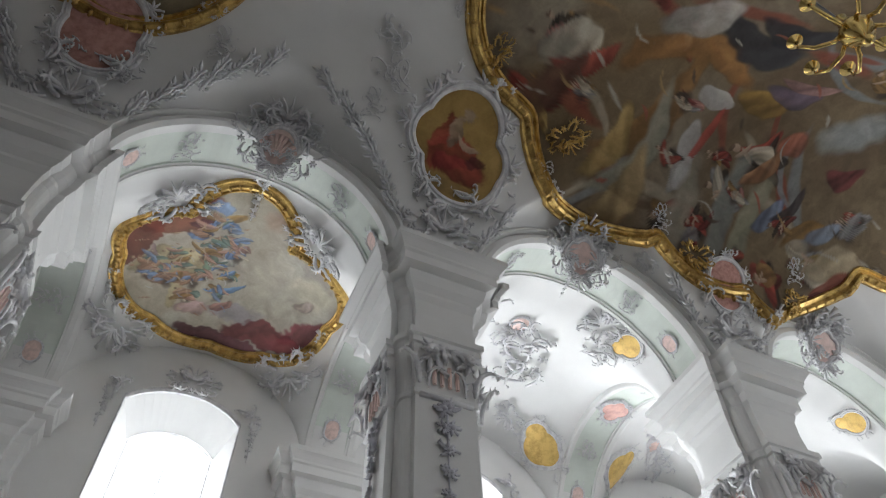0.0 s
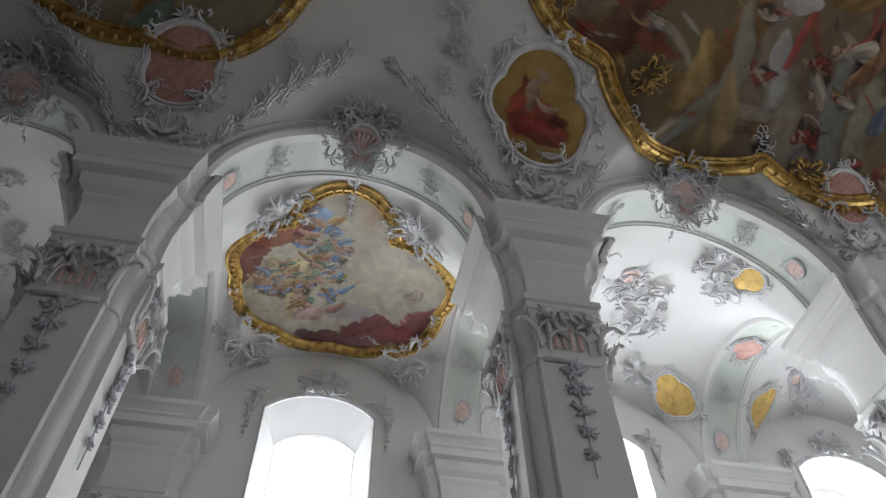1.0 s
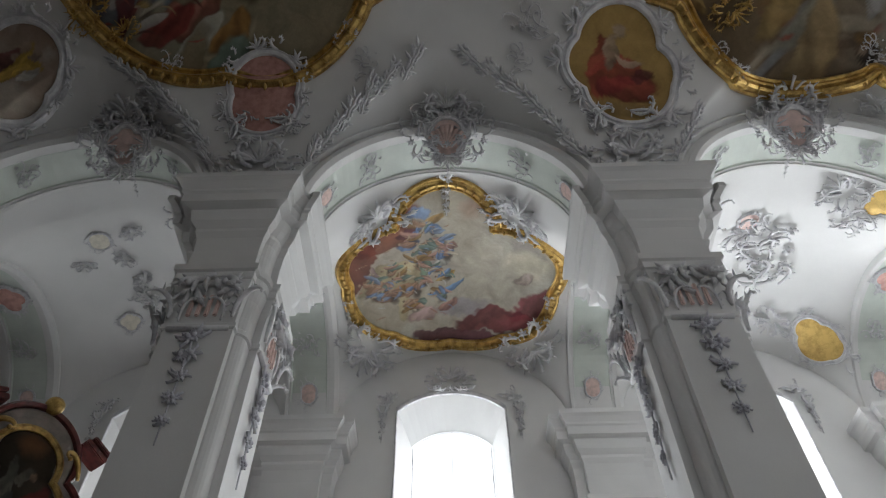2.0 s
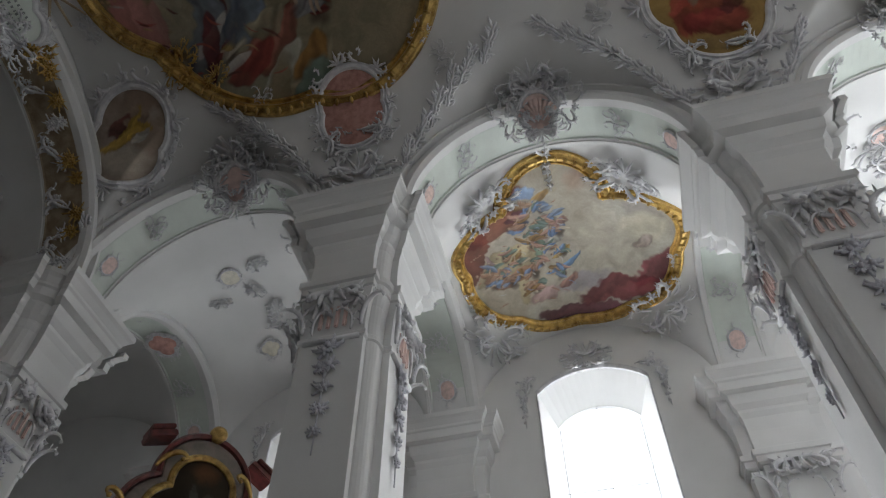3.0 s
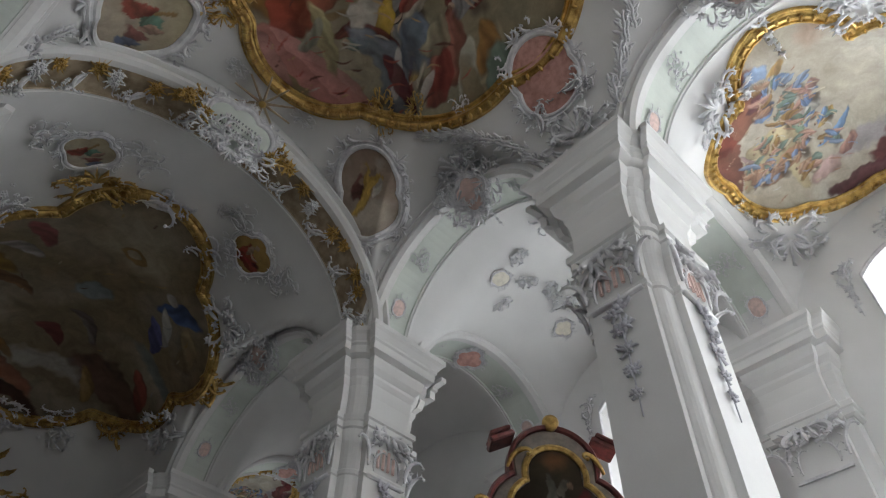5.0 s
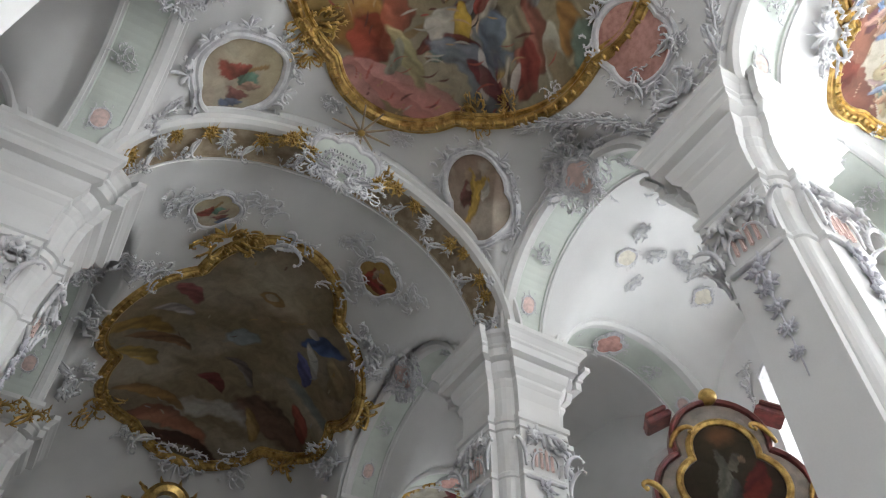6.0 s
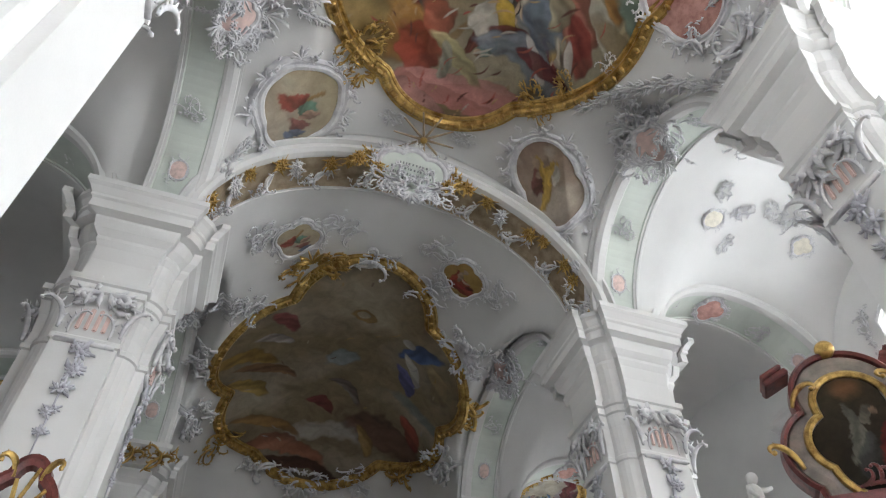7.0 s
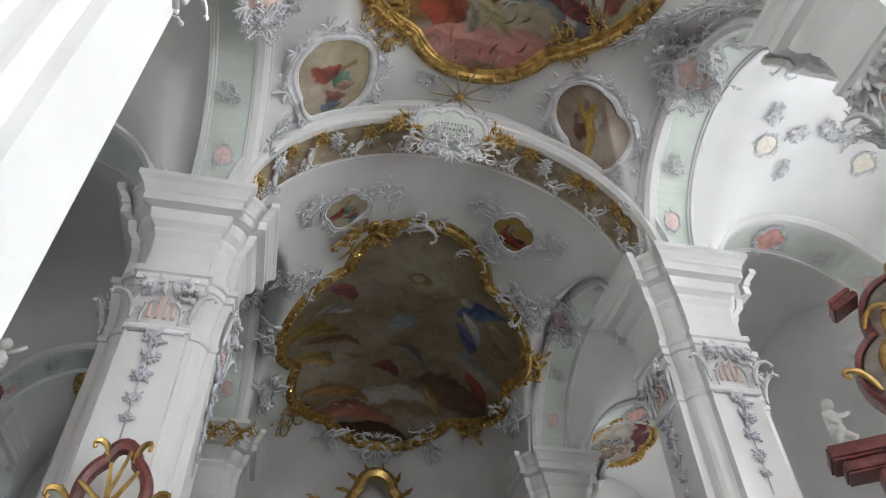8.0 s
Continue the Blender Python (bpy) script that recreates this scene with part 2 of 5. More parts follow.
def east_canvas():
    c = Canvas(((0.20, 0.15, 0.08), (0.30, 0.26, 0.18)), 5)
    c.clouds(16, [(0.34, 0.31, 0.25), (0.26, 0.20, 0.12), (0.40, 0.36, 0.28)], 0.4)
    c.blob(0.75, 0.3, 1.3, 0.5, 0.3, (0.30, 0.28, 0.20), 0, 0, 0.8).blob(-0.75, 0.45, 1.2, 0.4, 0.25, GOLDY, 0.2, 3, 0.5)
    c.strokes(50, [(0.40, 0.34, 0.22), (0.24, 0.16, 0.08), (0.34, 0.30, 0.24)], 0.12)
    c.crowd([(-0.3, 0.1), (0.3, 0.1), (0.05, 0.05), (-0.6, 0.1), (0.5, -0.2), (-0.2, -0.3), (0.1, -0.5), (-0.45, 0.25), (0.6, 0.3), (0.2, 0.3)], 0.13, [RED, DRED, OCH, GREY_, DARK, GOLDY, CREAM, TEAL])
    c.blob(-0.38, 0.38, 1.2, 0.25, 0.16, (0.38, 0.20, 0.06), 0.2, 3, 0.5)
    c.blob(-0.26, 0.45, 1.0, 0.22, 0.12, (0.30, 0.06, 0.04), 0.3, 6, 0.35)
    c.blob(-0.16, 0.31, 1.2, 0.18, 0.09, (0.34, 0.10, 0.06), 0.3, 6, 0.35)
    c.blob(0.17, 0.65, -0.12, 0.42, 0.1, (0.44, 0.19, 0.17), 0, 0, 0.2)
    c.blob(0.17, 0.57, -0.12, 0.34, 0.05, (0.50, 0.25, 0.22), 0, 0, 0.2)
    c.blob(0.42, 0.59, -0.12, 0.3, 0.05, (0.48, 0.23, 0.20), 0, 0, 0.2)
    c.blob(-0.2, 0.74, 0.3, 0.2, 0.07, (0.48, 0.26, 0.23), 0.1, 3, 0.25)
    c.blob(0.05, 0.87, -0.1, 0.5, 0.06, (0.12, 0.03, 0.03), 0.1, 3, 0.3)
    c.blob(0.04, 0.43, 0.6, 0.2, 0.06, (0.46, 0.40, 0.22), 0.3, 6, 0.35)
    c.blob(0.14, 0.22, 0.3, 0.1, 0.08, (0.50, 0.46, 0.40), 0.1, 3, 0.35)
    c.blob(0.26, 0.19, 1.2, 0.12, 0.05, (0.52, 0.34, 0.06), 0.3, 4, 0.35)
    c.blob(0.34, 0.25, 0.1, 0.14, 0.04, (0.20, 0.05, 0.05), 0.2, 4, 0.35)
    c.blob(0.44, 0.33, 0.4, 0.24, 0.08, (0.20, 0.22, 0.25), 0.3, 7, 0.35)
    c.blob(0.5, 0.15, 1.3, 0.16, 0.09, (0.16, 0.19, 0.24), 0.2, 6, 0.35)
    c.blob(-0.04, 0.49, 1.4, 0.12, 0.035, (0.34, 0.33, 0.26), 0.1, 4, 0.35)
    c.blob(0.66, 0.04, 1.2, 0.22, 0.08, (0.38, 0.14, 0.10), 0.2, 7, 0.35)
    c.blob(0.55, 0.05, 1.3, 0.14, 0.05, (0.42, 0.36, 0.24), 0.2, 5, 0.35)
    c.blob(0.74, 0.16, 1.1, 0.16, 0.05, (0.28, 0.06, 0.05), 0.2, 6, 0.35)
    c.blob(0.8, 0.01, 0.9, 0.14, 0.05, (0.50, 0.47, 0.38), 0, 0, 0.25)
    c.blob(0.52, 0.32, 0.9, 0.13, 0.025, (0.52, 0.48, 0.44), 0, 0, 0.3)
    c.blob(0.71, 0.23, 1.2, 0.09, 0.022, (0.50, 0.46, 0.42), 0, 0, 0.3)
    c.blob(0.58, 0.34, 0.2, 0.16, 0.04, (0.12, 0.03, 0.03), 0, 3, 0.3)
    c.blob(0.79, -0.14, 1.0, 0.12, 0.05, (0.40, 0.20, 0.06), 0.2, 4, 0.4)
    c.blob(0.92, -0.15, 0.8, 0.12, 0.07, (0.16, 0.22, 0.18), 0.2, 4, 0.4)
    c.blob(0.95, 0.04, 0.4, 0.2, 0.07, (0.22, 0.17, 0.10), 0.2, 0, 0.6)
    c.strokes(70, [(0.46, 0.30, 0.16), (0.12, 0.05, 0.04), (0.46, 0.42, 0.36), (0.34, 0.09, 0.07)], 0.04, (-0.8, 0.9, 0.0, 0.8))
    return c


def aisle_canvas():
    # u runs towards the window (the picture's foot), v to the picture's left
    c = Canvas(((0.46, 0.40, 0.31), (0.52, 0.48, 0.40)), 3, 0.78)
    c.clouds(22, [(0.56, 0.52, 0.44), (0.48, 0.42, 0.34), (0.60, 0.57, 0.50), (0.42, 0.38, 0.36)], 0.4)
    c.blob(0.03, -0.45, 0.2, 0.34, 0.42, (0.60, 0.55, 0.46), 0, 0, 1.4)
    c.blob(-0.1, -0.72, 0.2, 0.22, 0.26, (0.70, 0.64, 0.50), 0, 0, 1.3)
    c.blob(-0.56, -0.69, 1.4, 0.28, 0.1, (0.56, 0.43, 0.16), -0.3, 0, 1.0)
    c.blob(-0.51, 0.66, 1.4, 0.48, 0.27, (0.22, 0.075, 0.045), 0.3, 3, 0.2)
    c.blob(-0.16, 0.85, 0.3, 0.5, 0.16, (0.24, 0.065, 0.045), 0.2, 4, 0.2)
    c.blob(-0.51, 0.34, 0.9, 0.16, 0.07, (0.12, 0.05, 0.06), 0.3, 4, 0.3)
    c.blob(0.09, 0.52, 1.4, 0.34, 0.17, (0.48, 0.40, 0.25), -0.2, 3, 0.25)
    c.blob(0.11, 0.69, 0.2, 0.2, 0.04, (0.28, 0.20, 0.20), 0.3, 3, 0.3)
    c.blob(-0.69, 0.27, 0.6, 0.12, 0.11, (0.26, 0.36, 0.54), 0.1, 3, 0.4)
    c.blob(-0.33, 0.34, 0.9, 0.12, 0.09, (0.20, 0.33, 0.58), 0.2, 5, 0.3)
    c.blob(-0.61, 0.13, 1.2, 0.14, 0.05, (0.46, 0.28, 0.10), 0.3, 4, 0.35)
    c.blob(0.02, 0.21, 0.1, 0.16, 0.05, (0.22, 0.32, 0.24), 0.1, 4, 0.35)
    c.blob(0.34, 0.01, 1.1, 0.22, 0.035, (0.18, 0.32, 0.56), 0.3, 4, 0.3)
    c.blob(-0.02, 0.06, 0.8, 0.1, 0.06, (0.58, 0.56, 0.50), 0.2, 5, 0.35)
    c.blob(0.17, 0.02, 0.9, 0.12, 0.03, (0.54, 0.36, 0.12), 0.2, 4, 0.35)
    c.blob(-0.25, -0.01, 0.9, 0.1, 0.06, (0.36, 0.20, 0.18), 0.2, 5, 0.35)
    c.blob(-0.82, -0.28, 0.4, 0.3, 0.14, (0.50, 0.36, 0.28), 0, 0, 1.2)
    c.blob(0.44, 0.44, 0.2, 0.2, 0.05, (0.50, 0.42, 0.26), 0, 0, 0.3)
    c.blob(0.3, 0.49, 1.4, 0.22, 0.07, (0.40, 0.22, 0.14), 0.2, 6, 0.35)
    c.blob(0.6, 0.27, 1.4, 0.2, 0.08, (0.50, 0.34, 0.32), 0.2, 4, 0.5)
    c.blob(0.55, -0.16, 1.5, 0.34, 0.1, (0.36, 0.33, 0.34), 0.2, 0, 0.8)
    c.blob(0.51, 0.0, 1.2, 0.12, 0.05, (0.42, 0.22, 0.18), 0.2, 5, 0.4)
    c.blob(0.35, -0.85, 1.0, 0.42, 0.13, (0.28, 0.065, 0.08), -0.3, 6, 0.35)
    c.blob(0.64, -0.5, 1.5, 0.45, 0.12, (0.26, 0.055, 0.065), -0.2, 6, 0.35)
    c.blob(0.86, -0.1, 1.6, 0.5, 0.10, (0.16, 0.055, 0.07), 0, 5, 0.3)
    c.blob(0.1, -0.72, 0.8, 0.13, 0.05, (0.44, 0.36, 0.32), 0.2, 6, 0.5)
    cols = [(0.20, 0.30, 0.50), OCH, (0.40, 0.24, 0.16), CREAM, TEAL, (0.50, 0.30, 0.24), (0.24, 0.30, 0.42)]
    c.crowd([(-0.5, 0.15), (-0.35, 0.1), (-0.2, 0.25), (-0.05, 0.3), (0.05, 0.15), (0.1, 0.45), (0.2, 0.6), (0.3, 0.35), (0.38, 0.1), (0.25, 0.7), (-0.6, 0.3), (-0.4, 0.35), (-0.15, 0.05), (0.0, 0.55), (0.12, 0.75), (0.3, 0.55), (0.45, 0.35), (0.15, 0.05), (-0.3, 0.2), (0.2, 0.25)], 0.115, cols)
    c.strokes(60, [(0.56, 0.46, 0.32), (0.36, 0.20, 0.14), (0.60, 0.57, 0.52), (0.26, 0.34, 0.50)], 0.04, (-0.7, 0.7, -0.1, 0.85))
    return c


def choir_canvas():
    c = Canvas(((0.22, 0.17, 0.11), (0.26, 0.20, 0.12)), 8)
    c.clouds(22, [(0.36, 0.31, 0.24), (0.28, 0.24, 0.19), (0.42, 0.37, 0.29), (0.20, 0.15, 0.10)], 0.4)
    c.blob(0.03, -0.54, 0, 0.34, 0.16, (0.46, 0.40, 0.29), 0, 0, 1.3)
    c.blob(0.01, -0.51, 0, 0.09, 0.05, (0.30, 0.19, 0.08), 0, 0, 0.3)
    c.blob(0.01, -0.51, 0, 0.05, 0.028, (0.46, 0.40, 0.29), 0, 0, 0.3)
    c.blob(-0.02, -0.07, 0, 0.13, 0.1, (0.26, 0.30, 0.30), 0, 0, 0.6)
    c.blob(-0.54, -0.39, 0.8, 0.12, 0.06, (0.32, 0.10, 0.10), 0.2, 5, 0.35)
    c.blob(-0.59, -0.24, 0.3, 0.12, 0.035, (0.42, 0.38, 0.36), 0.2, 4, 0.4)
    c.blob(-0.8, -0.13, 0.3, 0.22, 0.07, (0.40, 0.25, 0.07), 0.2, 4, 0.4)
    c.blob(-0.7, 0.19, 0.9, 0.16, 0.07, (0.42, 0.28, 0.08), 0.3, 5, 0.4)
    c.blob(-0.6, 0.03, 0.4, 0.22, 0.04, (0.22, 0.12, 0.06), 0.2, 5, 0.4)
    c.blob(0.58, -0.39, -0.5, 0.16, 0.06, (0.09, 0.15, 0.33), 0.2, 5, 0.3)
    c.blob(0.58, -0.1, 1.2, 0.14, 0.05, (0.12, 0.13, 0.30), 0.2, 5, 0.3)
    c.blob(0.59, -0.22, 1.0, 0.15, 0.03, (0.48, 0.46, 0.42), 0.2, 3, 0.3)
    c.blob(0.78, -0.24, 1.2, 0.15, 0.06, (0.34, 0.26, 0.15), 0.2, 3, 0.5)
    c.blob(0.46, -0.41, 0.3, 0.05, 0.03, (0.44, 0.40, 0.36), 0, 0, 0.3)
    c.blob(-0.04, 0.34, 0.3, 0.12, 0.05, (0.18, 0.05, 0.05), 0.4, 5, 0.35)
    c.blob(0.14, 0.18, 0.6, 0.16, 0.04, (0.20, 0.17, 0.15), 0.4, 5, 0.4)
    c.blob(0.06, 0.56, -0.4, 0.36, 0.1, (0.42, 0.39, 0.34), 0.3, 0, 0.8)
    c.blob(-0.33, 0.75, 0.1, 0.36, 0.08, (0.30, 0.13, 0.08), 0.3, 4, 0.35)
    c.blob(-0.2, 0.89, 0.0, 0.4, 0.05, (0.08, 0.03, 0.02), 0.2, 4, 0.35)
    c.blob(0.59, 0.46, 0.2, 0.34, 0.13, (0.12, 0.07, 0.05), 0.2, 5, 0.5)
    c.blob(0.76, 0.3, 1.0, 0.14, 0.06, (0.26, 0.07, 0.05), 0.2, 6, 0.35)
    c.blob(0.42, 0.56, 1.1, 0.13, 0.05, (0.34, 0.22, 0.09), 0.2, 6, 0.35)
    c.blob(0.74, 0.09, 0.1, 0.25, 0.06, (0.18, 0.19, 0.18), 0, 0, 0.8)
    c.blob(-0.47, 0.56, 0.3, 0.3, 0.05, (0.26, 0.15, 0.06), 0.2, 4, 0.4)
    c.strokes(30, [(0.40, 0.34, 0.24), (0.14, 0.08, 0.06), (0.36, 0.24, 0.10), (0.28, 0.28, 0.28)], 0.03)
    return c


def red_medallion():
    c = Canvas(((0.40, 0.26, 0.09), (0.34, 0.22, 0.08)), 4)
    c.clouds(6, [(0.44, 0.29, 0.10), (0.30, 0.19, 0.08)], 0.5)
    c.blob(-0.1, -0.15, 0.3, 0.55, 0.34, RED, -0.3, 6).blob(0.1, -0.45, -0.1, 0.6, 0.25, (0.26, 0.045, 0.04), 0.2, 7).blob(-0.35, 0.1, 1.2, 0.4, 0.15, RED, 0.3, 4)
    c.blob(-0.15, 0.2, 1.3, 0.3, 0.17, (0.40, 0.29, 0.20), 0, 2, 0.4).blob(0.15, 0.0, -0.3, 0.3, 0.07, SKIN, 0.3, 0, 0.4).blob(0.05, 0.48, 0, 0.12, 0.14, (0.36, 0.27, 0.20), 0, 0, 0.4).blob(0.4, -0.25, 0.3, 0.2, 0.12, (0.14, 0.04, 0.035), 0, 4).blob(0.05, -0.8, 0, 0.4, 0.12, (0.26, 0.17, 0.07), 0, 0, 0.5)
    return c


def gold_medallion():
    c = Canvas(((0.30, 0.21, 0.16), (0.48, 0.40, 0.33)), 6)
    c.clouds(8, [(0.36, 0.28, 0.22), (0.52, 0.45, 0.37)], 0.5)
    c.blob(0.1, -0.5, 0.2, 0.75, 0.42, (0.56, 0.49, 0.41), 0.1, 0, 0.8).blob(-0.3, 0.1, 0.9, 0.4, 0.22, (0.18, 0.07, 0.06), 0.2, 6, 0.4).blob(0.05, 0.3, 0.5, 0.4, 0.16, (0.34, 0.24, 0.18), 0.2, 5, 0.4)
    c.blob(-0.05, -0.05, 1.1, 0.75, 0.16, (0.56, 0.36, 0.08), 0.45, 6, 0.35).blob(0.25, 0.25, 0.7, 0.4, 0.13, (0.56, 0.36, 0.08), -0.4, 6, 0.35).blob(0.4, 0.1, 1.0, 0.3, 0.12, (0.54, 0.50, 0.44), 0.1, 4, 0.4).blob(-0.1, 0.5, 0.2, 0.16, 0.16, (0.36, 0.26, 0.19), 0, 0, 0.4)
    return c


def green_medallion():
    c = Canvas(((0.40, 0.34, 0.22), (0.48, 0.40, 0.32)), 9)
    c.clouds(8, [(0.46, 0.42, 0.32), (0.36, 0.32, 0.26)], 0.5)
    c.blob(0.05, 0.1, 0.2, 0.4, 0.2, (0.12, 0.24, 0.18), 0.3, 5).blob(-0.35, -0.1, 0.9, 0.4, 0.18, RED, 0.3, 5).blob(0.3, -0.3, 0.5, 0.4, 0.16, (0.24, 0.09, 0.08), 0.3, 6).blob(-0.1, -0.5, 0, 0.4, 0.2, CREAM, 0, 0, 0.8).blob(0.5, -0.45, 0.8, 0.3, 0.12, (0.14, 0.18, 0.28), 0.2, 4).blob(0.3, 0.1, 1.0, 0.3, 0.12, (0.46, 0.28, 0.22), 0, 4).blob(-0.05, 0.4, 1.2, 0.3, 0.06, OCH, 0, 0)
    return c


def altar_canvas():
    c = Canvas(((0.035, 0.025, 0.015), (0.02, 0.014, 0.01)), 11)
    c.blob(0.0, 0.55, 0, 0.35, 0.25, (0.13, 0.06, 0.025), 0, 0, 1.2).blob(-0.15, -0.1, 1.3, 0.45, 0.14, (0.13, 0.125, 0.10), 0.3, 5).blob(-0.1, -0.45, 1.0, 0.4, 0.2, (0.05, 0.05, 0.045), 0.2, 5).blob(0.4, -0.3, 0.9, 0.5, 0.22, (0.11, 0.015, 0.012), 0.2, 6).blob(0.15, 0.15, 0.6, 0.2, 0.1, (0.10, 0.09, 0.07), 0, 4).blob(0.3, 0.2, 0, 0.07, 0.08, (0.14, 0.09, 0.06), 0, 0, 0.4)
    return c


F_WEST, F_EAST, F_AISLE, F_CHOIR, F_MED, F_MED2, F_MED3, F_ALTAR = west_canvas(), east_canvas(), aisle_canvas(), choir_canvas(), red_medallion(), gold_medallion(), green_medallion(), altar_canvas()


def put_paint(ob, uv, canvas, ax=1.0, ay=1.0):
    at = ob.data.color_attributes.new("paint", "FLOAT_COLOR", "POINT")
    k = np.ones((len(uv), 4), dtype=np.float32)
    uv = np.array(uv)
    k[:, :3] = canvas.colours(uv[:, 0], uv[:, 1], ax, ay)
    at.data.foreach_set("color", k.ravel())


# ---- mesh helpers ----
def part(name, bm, material, parent=None, label="", smooth=False):
    me = bpy.data.meshes.new(name)
    bmesh.ops.recalc_face_normals(bm, faces=bm.faces)
    bm.to_mesh(me)
    bm.free()
    for m in (material if isinstance(material, (list, tuple)) else [material]):
        me.materials.append(m)
    if smooth:
        for p in me.polygons:
            p.use_smooth = True
    ob = new(name, me)
    if parent is not None:
        ob.parent = parent
    if label:
        tagged(ob, label)
    return ob


def thing(name, label, category, group="", m=None):
    e = tagged(new(name), label, category, group)
    e.empty_display_size = 0.2
    if m is not None:
        e.matrix_world = m
    return e


def box(bm, x0, x1, y0, y1, z0, z1, bevel=0.0):
    r = bmesh.ops.create_cube(bm, size=1, matrix=Matrix.Translation(((x0 + x1) / 2, (y0 + y1) / 2, (z0 + z1) / 2)) @ Matrix.Diagonal((x1 - x0, y1 - y0, z1 - z0, 1)))
    if bevel:
        es = list({e for v in r["verts"] for e in v.link_edges})
        bmesh.ops.bevel(bm, geom=es, offset=bevel, segments=2, affect="EDGES")


def offset_poly(poly, o):
    """Mitred offset of a closed anticlockwise outline."""
    res = []
    k = len(poly)
    for i in range(k):
        a, b, c = Vector(poly[i - 1]), Vector(poly[i]), Vector(poly[(i + 1) % k])
        d1, d2 = (b - a).normalized(), (c - b).normalized()
        n1, n2 = Vector((d1.y, -d1.x)), Vector((d2.y, -d2.x))
        s = n1 + n2
        s = s / max(0.35, s.dot(n1)) if s.length > 1e-6 else n1
        res.append((b + s * o).to_tuple())
    return res


def lathe_outline(bm, poly, profile, cap=True):
    """Stacks the outline, offset and lifted by each (offset, z) of the profile."""
    rings = []
    for o, z in profile:
        rings.append([bm.verts.new((x, y, z)) for x, y in offset_poly(poly, o)])
    k = len(poly)
    for a, b in zip(rings, rings[1:]):
        for i in range(k):
            bm.faces.new((a[i], a[(i + 1) % k], b[(i + 1) % k], b[i]))
    if cap:
        bm.faces.new(rings[0][::-1])
        bm.faces.new(rings[-1])


def sweep(bm, pts, sides, ups, profile, closed=False):
    """Sweeps an open profile of (sideways, outward) along pts, with a side and an up vector at each point."""
    rings = [[bm.verts.new(p + s * a + u * b) for a, b in profile] for p, s, u in zip(pts, sides, ups)]
    k = len(profile)
    n = len(rings)
    for i in range(n if closed else n - 1):
        a, b = rings[i], rings[(i + 1) % n]
        for j in range(k - 1):
            bm.faces.new((a[j], b[j], b[j + 1], a[j + 1]))


def tube(bm, pts, radii, up=Vector((0, 0, 1)), flat=1.0, k=6):
    """A tapered tube; flat squeezes it along up."""
    rings = []
    n = len(pts)
    for i, p in enumerate(pts):
        d = (pts[min(n - 1, i + 1)] - pts[max(0, i - 1)])
        d = d.normalized() if d.length > 1e-9 else Vector((1, 0, 0))
        s = d.cross(up)
        s = s.normalized() if s.length > 1e-6 else Vector((1, 0, 0))
        w = s.cross(d).normalized()
        rings.append([bm.verts.new(p + (s * math.cos(2 * math.pi * j / k) + w * (math.sin(2 * math.pi * j / k) * flat)) * radii[i]) for j in range(k)])
    for a, b in zip(rings, rings[1:]):
        for j in range(k):
            bm.faces.new((a[j], a[(j + 1) % k], b[(j + 1) % k], b[j]))
    bm.faces.new(rings[0][::-1])
    bm.faces.new(rings[-1])


def lobe(bm, p, d, up, length, width):
    """A small pointed frill that bends up at its tip."""
    s = d.cross(up) * width
    a = [bm.verts.new(p + s), bm.verts.new(p + up * width * 1.3), bm.verts.new(p - s)]
    q = p + d * length * 0.55
    b = [bm.verts.new(q + s * 0.75), bm.verts.new(q + up * width * 1.5), bm.verts.new(q - s * 0.75)]
    tip = bm.verts.new(p + d * length + up * width * 1.2)
    for i in range(3):
        j = (i + 1) % 3
        bm.faces.new((a[i], a[j], b[j], b[i]))
        bm.faces.new((b[i], b[j], tip))


def curl(bm, x, y, heading, length, turn, thick, lift=0.05, steps=14, frill=1.0):
    """A rocaille C-scroll in the local plane: a ridge that winds up, with a frilled outer edge."""
    p, h = Vector((x, y, lift)), heading
    pts, radii = [], []
    up = Vector((0, 0, 1))
    side = -1 if turn > 0 else 1
    for i in range(steps + 1):
        s = i / steps
        pts.append(p.copy())
        r = thick * 0.72 * (0.3 + 1.1 * math.sin(math.pi * min(1, 0.12 + s * 0.8))) * (1 - 0.4 * s)
        radii.append(r)
        if frill and 0 < i < steps - 2 and i % 2:
            d = Vector((-math.sin(h), math.cos(h), 0)) * side * 0.85 + Vector((math.cos(h), math.sin(h), 0)) * 0.5
            lobe(bm, p, d.normalized(), up, (r * 1.6 + 0.16 * length * math.sin(math.pi * s)) * frill * (1.0 if i % 4 == 1 else 0.7), max(0.008, r * 0.55))
        h += turn / steps * (0.35 + 2.1 * s * s)
        st = length / steps * (1.25 - 0.6 * s)
        p = p + Vector((math.cos(h) * st, math.sin(h) * st, math.sin(s * math.pi) * thick * 0.25))
    tube(bm, pts, radii, flat=1.0, k=5)
    bmesh.ops.create_icosphere(bm, subdivisions=1, radius=thick * 0.72, matrix=Matrix.Translation(pts[-1]))


